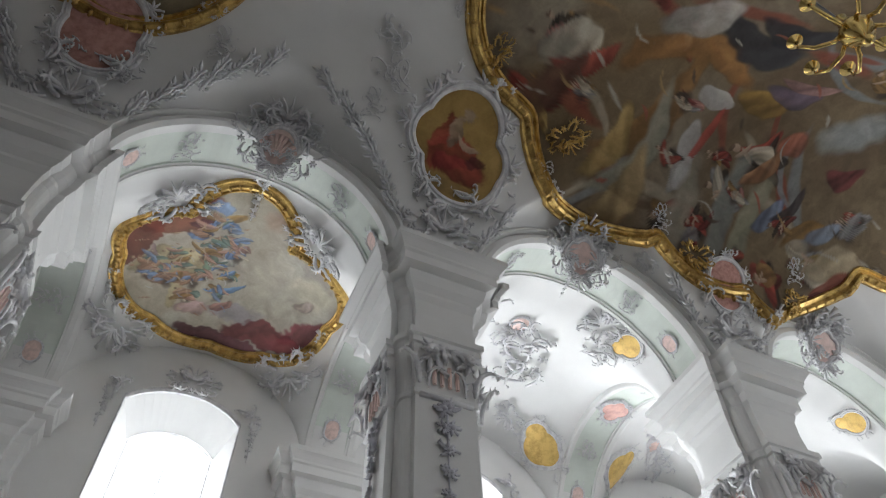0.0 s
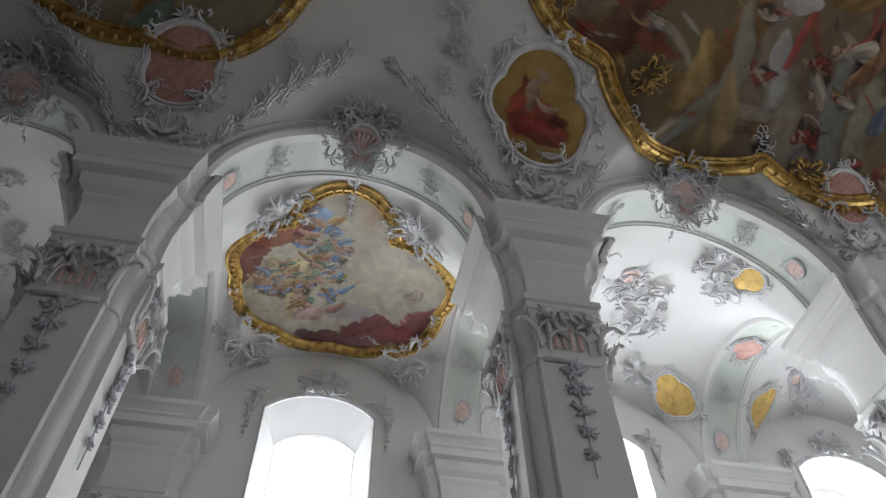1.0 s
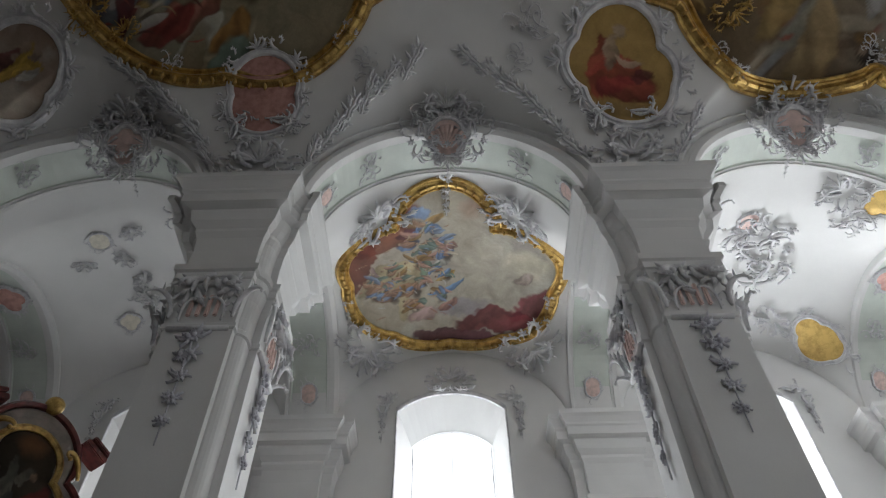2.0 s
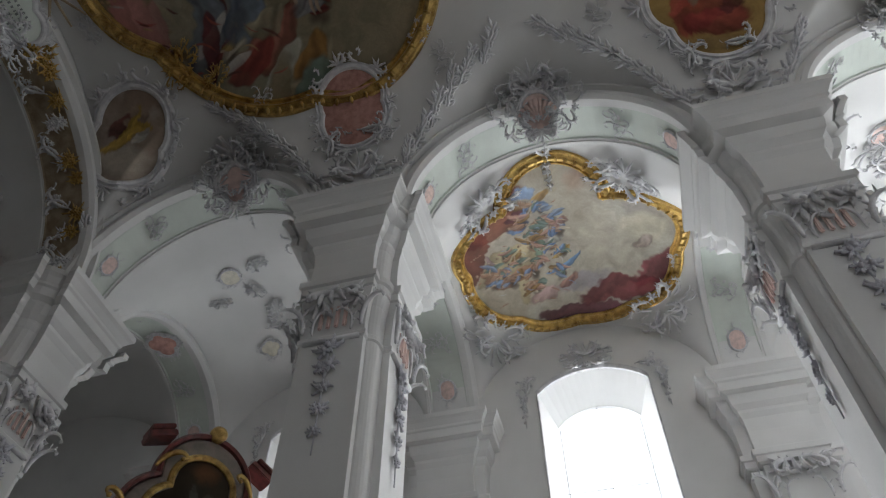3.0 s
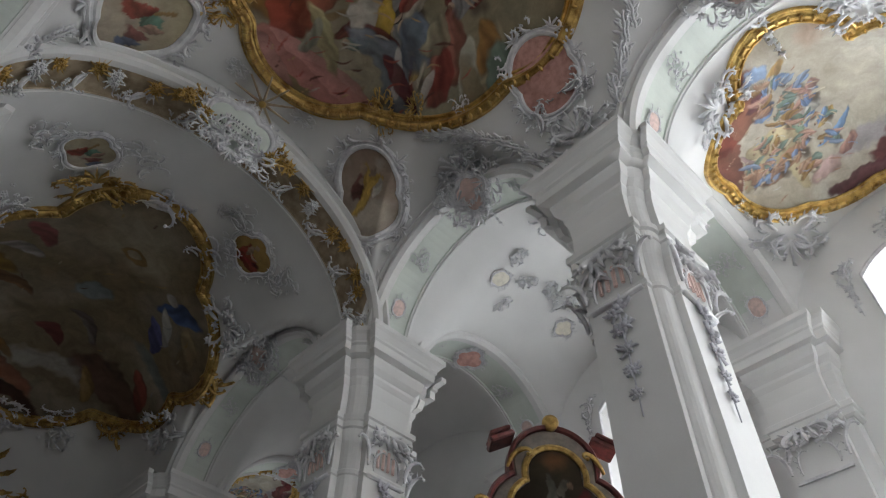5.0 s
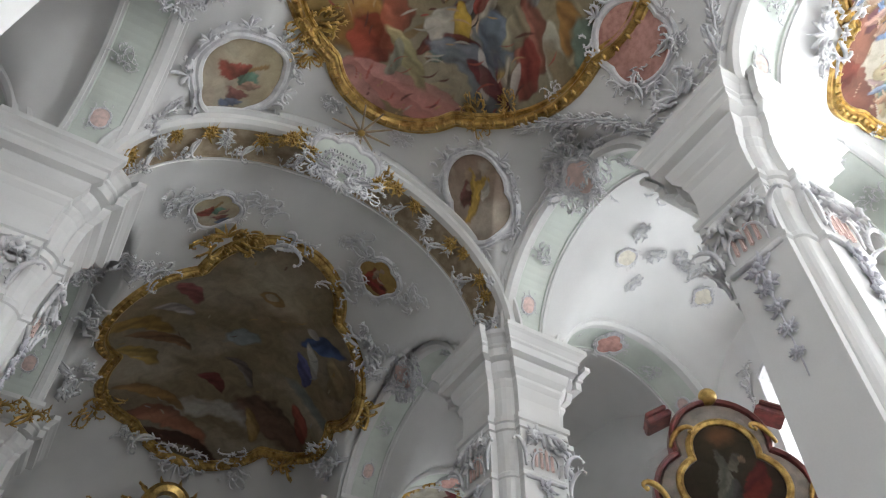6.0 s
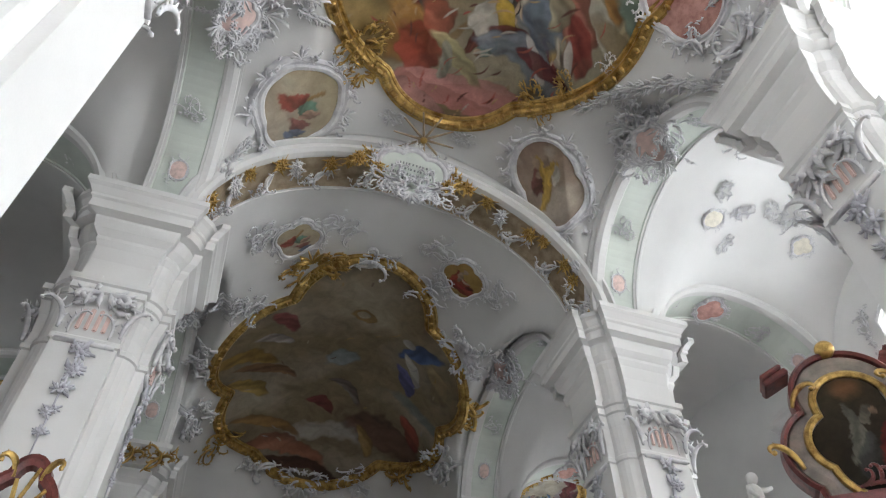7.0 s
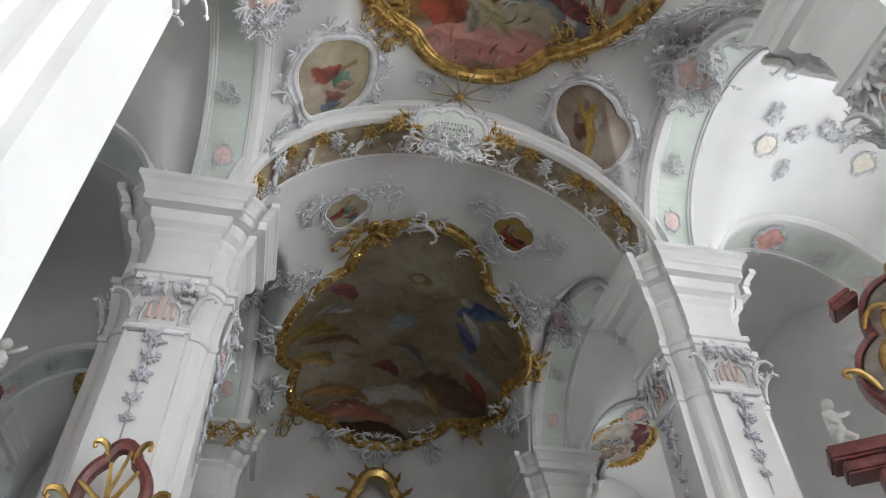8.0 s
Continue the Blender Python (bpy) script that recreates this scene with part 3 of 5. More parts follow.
def leaf(bm, x, y, heading, length, width, bend=0.6, lift=0.03, steps=6):
    """A ridged acanthus blade that lifts at its tip."""
    p, h = Vector((x, y, lift)), heading
    rows = []
    for i in range(steps + 1):
        s = i / steps
        w = width * math.sin(math.pi * (0.12 + 0.86 * s)) * (1.0 if i % 2 else 0.72)
        sd = Vector((-math.sin(h), math.cos(h), 0))
        up = Vector((0, 0, width * 0.55 * (1 - s) + length * 0.22 * s * s))
        rows.append([bm.verts.new(p + sd * w + up * 0.35), bm.verts.new(p + up + Vector((0, 0, width * 0.25))), bm.verts.new(p - sd * w + up * 0.35), bm.verts.new(p + up * 0.2 - Vector((0, 0, lift * 0.5)))])
        h += bend / steps
        p = p + Vector((math.cos(h), math.sin(h), 0)) * length / steps
    for a, b in zip(rows, rows[1:]):
        for j in range(4):
            bm.faces.new((a[j], a[(j + 1) % 4], b[(j + 1) % 4], b[j]))
    bm.faces.new(rows[0][::-1])
    bm.faces.new(rows[-1])


def flower(bm, x, y, r, rng, lift=0.05):
    bmesh.ops.create_icosphere(bm, subdivisions=1, radius=r * 0.35, matrix=Matrix.Translation((x, y, lift + r * 0.3)))
    a0 = rng.uniform(0, 6.28)
    for i in range(6):
        leaf(bm, x, y, a0 + i * math.pi / 3, r, r * 0.32, rng.uniform(-0.4, 0.4), lift, 4)


def union_outline(circles, n=120):
    """Outline of a union of circles (x, y, r), seen from the origin, as a list of 2D points."""
    res = []
    for i in range(n):
        a = 2 * math.pi * i / n
        d = Vector((math.cos(a), math.sin(a)))
        best = 0.05
        for cx, cy, r in circles:
            c = Vector((cx, cy))
            t = c.dot(d)
            q = r * r - (c - d * t).length_squared
            if q > 0:
                best = max(best, t + math.sqrt(q))
        res.append(d * best)
    return res


# ---- vault surfaces ----
NH = 4.4             # half the nave between the arcades
BAYS = [((a + b) / 2, (b - a) / 2 - SPR) for a, b in zip(ROWS, ROWS[1:])]


BAY_C, BAY_H = np.array([b[0] for b in BAYS]), np.array([b[1] for b in BAYS])


def bay_of(y):
    """Centre and half span of the bay at y, for numbers and arrays alike."""
    i = np.argmin(np.abs(np.asarray(y)[..., None] - BAY_C) / (BAY_H + SPR), axis=-1)
    return BAY_C[i], BAY_H[i]


def half_round(q):
    return np.sqrt(np.maximum(0.0, 1.0 - q * q))


def nave_z(x, y):
    u = np.minimum(np.abs(x - AX), NH)
    z = ZC + 4.6 * half_round(u / NH)
    yc, hb = bay_of(y)
    v = np.abs(y - yc) / (hb + 0.38)
    return np.where(v < 1, np.maximum(z, ZC + (2.95 + 0.3 * (NH - u)) * half_round(v)), z)


def aisle_z(x, y):
    a = 2.6 * half_round(np.abs(np.abs(x - AX) - (AIN + WALL) / 2) / ((WALL - AIN) / 2 + 0.02))
    yc, hb = bay_of(y)
    b = 2.85 * half_round((y - yc) / (hb + 0.45))
    return ZC + (a ** 4 + b ** 4) ** 0.25


CY0, CY1 = 10.8, 24.5


def choir_z(x, y):
    u = np.minimum(np.abs(x - AX), NH)
    f = np.clip((CY1 - y) / 8.0, 0.0, 1.0)
    z = ZC + 3.8 * half_round(u / NH) * half_round(1 - f)
    yc, hb = BAYS[-1]
    v = np.abs(y - yc) / (hb + 0.38)
    return np.where(v < 1, np.maximum(z, ZC + 2.95 * half_round(v) - 0.9 * (NH - u)), z)


def normal_at(fz, x, y):
    e = 0.03
    return Vector((float(fz(x + e, y) - fz(x - e, y)), float(fz(x, y + e) - fz(x, y - e)), -2 * e)).normalized()


def field(name, fz, x0, x1, y0, y1, sx, sy, thick=0.12):
    nx, ny = max(2, round((x1 - x0) / sx)), max(2, round((y1 - y0) / sy))
    bm = bmesh.new()
    g = []
    for i in range(nx + 1):
        # finer steps towards the springing on both sides
        s = 0.5 - 0.5 * math.cos(math.pi * i / nx)
        x = x0 + (x1 - x0) * (0.5 * s + 0.5 * i / nx)
        g.append([(x, y0 + (y1 - y0) * j / ny) for j in range(ny + 1)])
    zs = fz(np.array([[p[0] for p in r] for r in g]), np.array([[p[1] for p in r] for r in g]))
    low = [[bm.verts.new((x, y, z)) for (x, y), z in zip(r, zr)] for r, zr in zip(g, zs)]
    top = [[bm.verts.new((x, y, z + thick)) for (x, y), z in zip(r, zr)] for r, zr in zip(g, zs)]
    for i in range(nx):
        for j in range(ny):
            bm.faces.new((low[i][j], low[i][j + 1], low[i + 1][j + 1], low[i + 1][j]))
            bm.faces.new((top[i][j], top[i + 1][j], top[i + 1][j + 1], top[i][j + 1]))
    ob = part(name, bm, PLASTER, smooth=True)
    return tagged(ob, kind="structure")


tagged(field("ceiling_nave", nave_z, AX - NH, AX + NH, ROWS[0] - 3, ROWS[-2] - 1.05, 0.11, 0.1), "white plastered nave vault with lunettes above the arches", "ceiling")
IN = NH + 1.02
for s in (1, -1):
    xs = sorted((AX + s * IN, AX + s * WALL))
    tagged(field("ceiling_aisle", aisle_z, xs[0], xs[1], ROWS[0] - 3, CY1, 0.14, 0.14), "white plastered cross vault over the side aisle", "ceiling")
tagged(field("ceiling_choir", choir_z, AX - NH, AX + NH, CY0, CY1, 0.14, 0.12), "white plastered vault over the choir", "ceiling")

bm = bmesh.new()
box(bm, AX - WALL - 1.2, AX + WALL + 1.2, ROWS[0] - 4, CY1 + 1, -0.3, 0)
tagged(part("floor", bm, STONE), "worn grey stone church floor", "floor", kind="structure")
yw0 = ROWS[0] - 3
# unseen west wall; its opening is added to hold a fill lamp
bm = bmesh.new()
for x0, x1, z0, z1 in ((-WALL - 1.2, -1.5, 0, 17), (1.5, WALL + 1.2, 0, 17), (-1.5, 1.5, 0, 6.0), (-1.5, 1.5, 14.0, 17)):
    box(bm, AX + x0, AX + x1, yw0 - 0.6, yw0, z0, z1)
tagged(part("wall_west", bm, PLASTER), "plain white plastered west wall, unseen, with an opening added for a fill lamp", "wall", kind="structure")
# added fill lamp: brightens the west-facing sides of the piers
window_lamp(AX, yw0 - 0.5, 10.0, 2.9, 7.8, (0, 1, 0), GLOW * 1.2)


# ---- outer walls with windows ----
def seg_top(v, half, spring, rise):
    return spring + rise * math.sqrt(max(0, 1 - (v / half) ** 2))


def outer_wall(s, k, yc, y0, y1):
    """One bay of the aisle wall with a splayed, arched window."""
    bm = bmesh.new()
    zb, W1, W2 = 4.5, 1.34, 1.02
    T1 = lambda v: seg_top(v, W1 * 1.25, 12.05, 1.35)
    T2 = lambda v: seg_top(v, W2 * 1.25, 11.75, 1.15)
    xi, xo = AX + s * WALL, AX + s * (WALL + 0.9)

    def ring(half, top, bottom):
        n = 14
        r = [(-half, bottom)] + [(-half + 2 * half * i / n, top(-half + 2 * half * i / n)) for i in range(n + 1)] + [(half, bottom)]
        return r
    r1, r2 = ring(W1, T1, zb), ring(W2, T2, zb + 0.4)
    a = [bm.verts.new((xi, yc + v, z)) for v, z in r1]
    b = [bm.verts.new((xo, yc + v, z)) for v, z in r2]
    for i in range(len(a)):
        j = (i + 1) % len(a)
        bm.faces.new((a[i], a[j], b[j], b[i]))
    for x, half, top, bot in ((xi, W1, T1, zb), (xo, W2, T2, zb + 0.4)):
        ys = sorted({round(v, 4) for v in [y0 - yc, y1 - yc] + [-half + 2 * half * i / 14 for i in range(15)] + list(np.linspace(y0 - yc, -half, 8)) + list(np.linspace(half, y1 - yc, 8))})
        for p, q in zip(ys, ys[1:]):
            mid = (p + q) / 2
            hz = [aisle_z(xi, yc + w) + 0.1 for w in (p, q)]
            if abs(mid) < half:
                quads = [((p, 0), (q, 0), (q, bot), (p, bot)), ((p, top(p)), (q, top(q)), (q, hz[1]), (p, hz[0]))]
            else:
                quads = [((p, 0), (q, 0), (q, hz[1]), (p, hz[0]))]
            for f in quads:
                bm.faces.new([bm.verts.new((x, yc + v, z)) for v, z in f])
    bmesh.ops.remove_doubles(bm, verts=bm.verts, dist=0.0005)
    w = tagged(part("wall_%d" % k, bm, PLASTER), "white plastered aisle wall with a tall arched window opening", "wall", kind="structure")
    # frame, bars and panes
    win = tagged(new("window_%d" % k), "tall arched church window with thin iron bars and bright daylight", "window", kind="structure")
    win.location = (xo, yc, 0)
    bm = bmesh.new()
    pts = [Vector((0, v * 0.97, z - 0.03)) for v, z in r2]
    tube(bm, pts, [0.016] * len(pts), Vector((1, 0, 0)), k=4)
    part("window_frame", bm, STUCCO, win)
    for v in (0.0,):
        bm = bmesh.new()
        box(bm, -0.01, 0.01, v - 0.006, v + 0.006, zb + 0.4, T2(v))
        part("mullion", bm, LEAD, win)
    for z in np.arange(zb + 1.6, 12.0, 1.5):
        bm = bmesh.new()
        box(bm, -0.008, 0.008, -W2, W2, z - 0.005, z + 0.005)
        part("glazing_bar", bm, LEAD, win)
    for p, q in ((-W2, 0.0), (0.0, W2)):
        bm = bmesh.new()
        vs = [(p, zb + 0.4), (q, zb + 0.4)] + [(q + (p - q) * i / 6, T2(q + (p - q) * i / 6)) for i in range(7)]
        f0 = [bm.verts.new((0.004, v, z)) for v, z in vs]
        f1 = [bm.verts.new((-0.004, v, z)) for v, z in vs]
        bm.faces.new(f0), bm.faces.new(f1[::-1])
        for i in range(len(vs)):
            bm.faces.new((f0[i], f0[(i + 1) % len(vs)], f1[(i + 1) % len(vs)], f1[i]))
        g = part("pane", bm, GLASS, win)
        g.visible_shadow = False
    # moulding round the opening
    bm = bmesh.new()
    pp = [Vector((xi, yc + v, z)) for v, z in r1]
    cen = Vector((xi, yc, 9.0))
    sd = [((p - cen) * Vector((0, 1, 0)).y).normalized() for p in pp]
    up = [Vector((-s, 0, 0))] * len(pp)
    sweep(bm, pp, sd, up, [(-0.02, -0.02), (-0.02, 0.05), (0.05, 0.07), (0.12, 0.04), (0.14, 0.0)])
    part("surround", bm, STUCCO, win).matrix_parent_inverse = win.matrix_basis.inverted()
    return win


kk = 1
for s in (1, -1):
    for (yc, hb), y0, y1 in zip(BAYS, ROWS, ROWS[1:]):
        # the choir bay's window is added out of view, so its lamp brightens the oval fresco
        yw = yc if yc < 10 else 21.6
        y1 = y1 if yc < 10 else CY1
        outer_wall(s, kk, yw, y0, y1)
        window_lamp(AX + s * (WALL + 1.25), yw, 8.9, 2.3, 8.6, (-s, 0, 0), GLOW * (1.0 if s > 0 else 0.08) * (2.8 if yc < -5 else 1.3 if yc < 5 else 0.35 if yc < 10 else 0.2))
        kk += 1


# ---- arches ----
def arch_band(name, curve, axis, depth, label, mouldings=True, soffit=GREEN):
    """An arch: curve gives (point, outward normal) pairs; axis runs through the arch; the panel is recessed in the soffit."""
    e = tagged(new(name), label, "arch", kind="structure")
    pts, ups = [p for p, _ in curve], [n for _, n in curve]
    sd = [axis] * len(pts)
    bm = bmesh.new()
    d = depth
    prof = [(0.02, 0.42), (-0.05, 0.42), (-0.09, 0.36), (-0.09, 0.30), (-0.03, 0.27), (-0.03, 0.19), (-0.07, 0.16), (-0.07, 0.06), (-0.02, 0.0), (0.09, 0.0), (0.10, 0.03), (0.15, 0.03)]
    prof = [(a * 2.0 if a < 0 else a, b) for a, b in prof]
    sweep(bm, pts, sd, ups, prof)
    sweep(bm, pts, sd, ups, [(d - 0.15, 0.03), (d - 0.10, 0.03), (d - 0.09, 0.0), (d - 0.02, 0.0), (d, 0.03), (d, 0.25)])
    part("moulding", bm, PLASTER, e, smooth=False)
    bm = bmesh.new()
    sweep(bm, pts, sd, ups, [(0.15, 0.03), (0.17, 0.06), (d - 0.17, 0.06), (d - 0.15, 0.03)])
    part("soffit_panel", bm, soffit, e, "painted soffit panel")
    bm = bmesh.new()
    sweep(bm, pts, sd, ups, [(0.0, 0.40), (d, 0.40)])
    part("arch_core", bm, PLASTER, e)
    return e


def ellipse_curve(cx, cy, half, rise, along, n=48, base=ZC):
    res = []
    for i in range(n + 1):
        a = math.pi * i / n
        c, z = math.cos(a), math.sin(a)
        h = Vector((along[0], along[1], 0))
        p = Vector((cx, cy, base)) + h * (half * c) + Vector((0, 0, rise * z))
        res.append((p, (h * (c / half) + Vector((0, 0, z / rise))).normalized()))
    return res


for s in (1, -1):
    for yc, hb in BAYS:
        arch_band("arcade_arch", ellipse_curve(AX + s * NH, yc, hb, 2.58, (0, s)), Vector((s, 0, 0)), 1.05, "white arcade arch with a pale green soffit panel")
    for y in ROWS[1:]:
        arch_band("aisle_arch", ellipse_curve(AX + s * (AIN + WALL) / 2, y - 0.6, (WALL - AIN) / 2, 2.42, (1, 0)), Vector((0, 1, 0)), 1.2, "white aisle arch with a pale green soffit panel")
YA = ROWS[-2] - 1.05
arch_band("chancel_arch", ellipse_curve(AX, YA, NH - 0.05, 3.72, (1, 0)), Vector((0, 1, 0)), 1.2, "broad white chancel arch with a gilded soffit strip", soffit=DULLGOLD)
bm = bmesh.new()
for i in range(60):
    u0, u1 = (-NH + 2 * NH * j / 60 for j in (i, i + 1))
    lo = [ZC + 4.05 * math.sqrt(max(0, 1 - (u / (NH + 0.3)) ** 2)) for u in (u0, u1)]
    hi = [nave_z(AX + u, YA) + 0.1 for u in (u0, u1)]
    bm.faces.new([bm.verts.new(c) for c in ((AX + u0, YA + 0.02, lo[0]), (AX + u1, YA + 0.02, lo[1]), (AX + u1, YA + 0.02, max(lo[1], hi[1])), (AX + u0, YA + 0.02, max(lo[0], hi[0])))])
tagged(part("wall_chancel", bm, PLASTER), "plaster above the chancel arch", "wall", kind="structure")

# ---- pillars ----
def pier_plan(cx, cy, px, py, proj):
    """Cross-shaped pier: a pilaster on each side and a quarter round in each corner."""
    res = []
    for sx, sy in ((1, 1), (-1, 1), (-1, -1), (1, -1)):
        b = min(cx - py, cy - px) * 0.95
        arc = [(cx - b + b * math.cos(a), cy - b + b * math.sin(a)) for a in (radians(90 * i / 5) for i in range(6))]
        q = [(cx + proj, py), (cx, py)]
        q = q + arc + [(px, cy), (px, cy + proj)]
        q = [(sx * x, sy * y) for x, y in q]
        res += q if sx * sy > 0 else q[::-1]
    return res


PLAN = pier_plan(0.80, 0.64, 0.47, 0.50, 0.12)
PLAN_CHANCEL = pier_plan(CORE, CORE, PIL, PIL, PROJ)
ENTAB = [(0.03, 9.72), (0.10, 9.75), (0.10, 9.88), (0.15, 9.90), (0.15, 10.02), (0.04, 10.08), (0.03, 10.5), (0.05, 10.8), (0.10, 10.93), (0.10, 11.0), (0.20, 11.12), (0.24, 11.3), (0.24, 11.36),
         (0.40, 11.4), (0.40, 11.6), (0.44, 11.64), (0.44, 11.7), (0.52, 11.82), (0.58, 11.88), (0.58, 12.0), (0.0, 12.02)]


def garland(bm, rng, n=5, size=0.2, drop=0.36):
    for i in range(n):
        r = size * (1 - 0.12 * i)
        for j in range(3):
            flower(bm, rng.uniform(-0.5, 0.5) * r, -i * drop + rng.uniform(-0.3, 0.3) * r, r * rng.uniform(0.55, 0.8), rng)
        for j in range(4):
            leaf(bm, 0, -i * drop, rng.uniform(0, 6.28), r * 1.25, r * 0.28, rng.uniform(-1, 1))
    tube(bm, [Vector((0, 0.1, 0.04)), Vector((0, -n * drop, 0.03))], [0.02, 0.01])


def capital_mesh(bm, rng, w):
    """Rocaille capital: volutes, a fluted shield and side scrolls, in the local plane, with its foot at y = 0."""
    for sgn in (1, -1):
        curl(bm, 0.05 * sgn, 0.95, (0.15 if sgn > 0 else math.pi - 0.15), w * 1.3, -sgn * 4.2, 0.08, 0.1)
        curl(bm, w * 0.95 * sgn, 0.15, math.pi / 2 + 0.1 * sgn, 0.8, sgn * -3.0, 0.055, 0.08)
        curl(bm, w * 0.62 * sgn, 0.1, math.pi / 2 - 0.2 * sgn, 0.6, sgn * 2.6, 0.032, 0.06)
        for k in range(5):
            leaf(bm, sgn * rng.uniform(0.2, 1.0) * w, rng.uniform(0.6, 1.0), rng.uniform(0, 6.28), 0.3, 0.07, rng.uniform(-1.2, 1.2), 0.08)
    for k in range(4):
        leaf(bm, (k - 1.5) * 0.14, 0.95, -math.pi / 2 + (k - 1.5) * 0.25, 0.32, 0.06, 0.5, 0.12)
    box(bm, -w * 0.9, w * 0.9, -0.06, 0.0, 0, 0.06)


def make_pillar(plan, reach):
    e = thing("pillar", "white plastered church pillar with pilasters, rocaille capitals and a deep cornice", "pillar", "nave pillars")
    rng = random.Random(3)
    bm = bmesh.new()
    lathe_outline(bm, plan, [(0.12, 0), (0.12, 0.5), (0.04, 0.62), (0, 0.7), (0, 8.72), (0.035, 8.74), (0.035, 8.82), (0.0, 8.86), (0.0, 9.1), (0.03, 9.45), (0.09, 9.7), (0.03, 9.72)])
    part("shaft", bm, PLASTER, e)
    bm = bmesh.new()
    lathe_outline(bm, plan, ENTAB)
    part("entablature", bm, PLASTER, e, "moulded cornice and frieze")
    for i in range(4):
        m = Matrix.Rotation(i * math.pi / 2, 4, "Z") @ Matrix(((0, 0, 1, reach[i % 2]), (1, 0, 0, 0), (0, 1, 0, 8.75), (0, 0, 0, 1)))
        bm = bmesh.new()
        capital_mesh(bm, rng, PIL)
        o = part("capital", bm, STUCCO, e, "grey-white rocaille capital", smooth=True)
        o.matrix_basis = m
        bm = bmesh.new()
        for k in range(4):
            box(bm, -0.24 + k * 0.13, -0.17 + k * 0.13, 0.2, 0.68 - 0.05 * abs(k - 1.5), 0.02, 0.07, 0.02)
        part("fluting", bm, PALEPINK, o, "rose-tinted fluting of the capital")
        bm = bmesh.new()
        garland(bm, rng)
        o = part("garland", bm, GREY, e, "grey stucco flower garland", smooth=True)
        o.matrix_basis = m @ pose(0, -0.2, 0)
    return e


NAVE_PIER, CHANCEL_PIER = make_pillar(PLAN, (0.92, 0.76)), make_pillar(PLAN_CHANCEL, (CORE + PROJ, CORE + PROJ))
placed = set()
for s in (1, -1):
    for y in ROWS:
        m = pose(AX + s * PX - (0.32 if s < 0 and y < 10 else 0), y, 0)
        master = NAVE_PIER if y < 10 else CHANCEL_PIER
        if master.name in placed:
            pier = copy_thing(master, m)
            if s < 0 and 0 < y < 10:          # the pier beside the camera has a plain face towards the nave
                for ch in [c for c in pier.children if c.name.startswith("garland") and c.matrix_basis.translation.x > 0.5]:
                    bpy.data.objects.remove(ch)
        else:
            master.matrix_basis = m
            placed.add(master.name)


# wall pilasters of the aisles
def make_wall_pilaster():
    e = thing("wall_pilaster", "white plastered wall pilaster with a moulded cornice", "pilaster", "aisle wall pilasters")
    bm = bmesh.new()
    plan = [(-0.42, -0.85), (0.3, -0.85), (0.3, 0.85), (-0.42, 0.85), (-0.42, 0.62), (-0.6, 0.62), (-0.6, -0.62), (-0.42, -0.62)]
    lathe_outline(bm, plan, [(0.1, 0), (0.1, 0.5), (0, 0.65), (0, 9.7)])
    part("shaft", bm, PLASTER, e)
    bm = bmesh.new()
    lathe_outline(bm, plan, [(o * 0.8, z) for o, z in ENTAB])
    part("entablature", bm, PLASTER, e)
    m = Matrix(((0, 0, -1, -0.6), (-1, 0, 0, 0), (0, 1, 0, 8.75), (0, 0, 0, 1)))
    bm = bmesh.new()
    capital_mesh(bm, random.Random(5), 0.6)
    part("capital", bm, STUCCO, e, "grey-white rocaille capital").matrix_basis = m
    return e


WP = make_wall_pilaster()
first = True
for s in (1, -1):
    for y in ROWS:
        m = pose(AX + s * WALL, y, 0, 0, 0, 0 if s > 0 else 180)
        if first:
            WP.matrix_basis, first = m, False
        else:
            copy_thing(WP, m)

# ---- choir ----
bm = bmesh.new()
box(bm, AX - WALL - 1, AX + WALL + 1, CY1 - 0.05, CY1 + 0.5, 0, 17)
tagged(part("wall_east", bm, PLASTER), "plain white plastered choir end wall", "wall", kind="structure")
for s in (1, -1):
    bm = bmesh.new()
    xs = sorted((AX + s * NH, AX + s * (NH + 0.6)))
    box(bm, xs[0], xs[1], ROWS[-1] + 0.5, CY1, 0, 13.5)
    tagged(part("wall_choir", bm, PLASTER), "white plastered choir side wall", "wall", kind="structure")
    bm = bmesh.new()
    xs = sorted((AX + s * (PX + 0.3), AX + s * (WALL + 1)))
    box(bm, xs[0], xs[1], CY1 - 0.5, CY1 - 0.1, 0, 16)
    tagged(part("wall_aisle_end", bm, PLASTER), "white plastered end wall of the aisle", "wall", kind="structure")


# ---- frescoes ----
def orient(pos, normal, up, scale=1.0, spin=0.0):
    n = Vector(normal).normalized()
    u = Vector(up)
    u = (u - n * u.dot(n)).normalized()
    x = u.cross(n)
    m = Matrix.Identity(4)
    for i, a in enumerate((x, u, n)):
        for j in range(3):
            m[j][i] = a[j]
    return Matrix.Translation(pos) @ m @ Matrix.Rotation(spin, 4, "Z") @ Matrix.Diagonal((scale, scale, scale, 1))


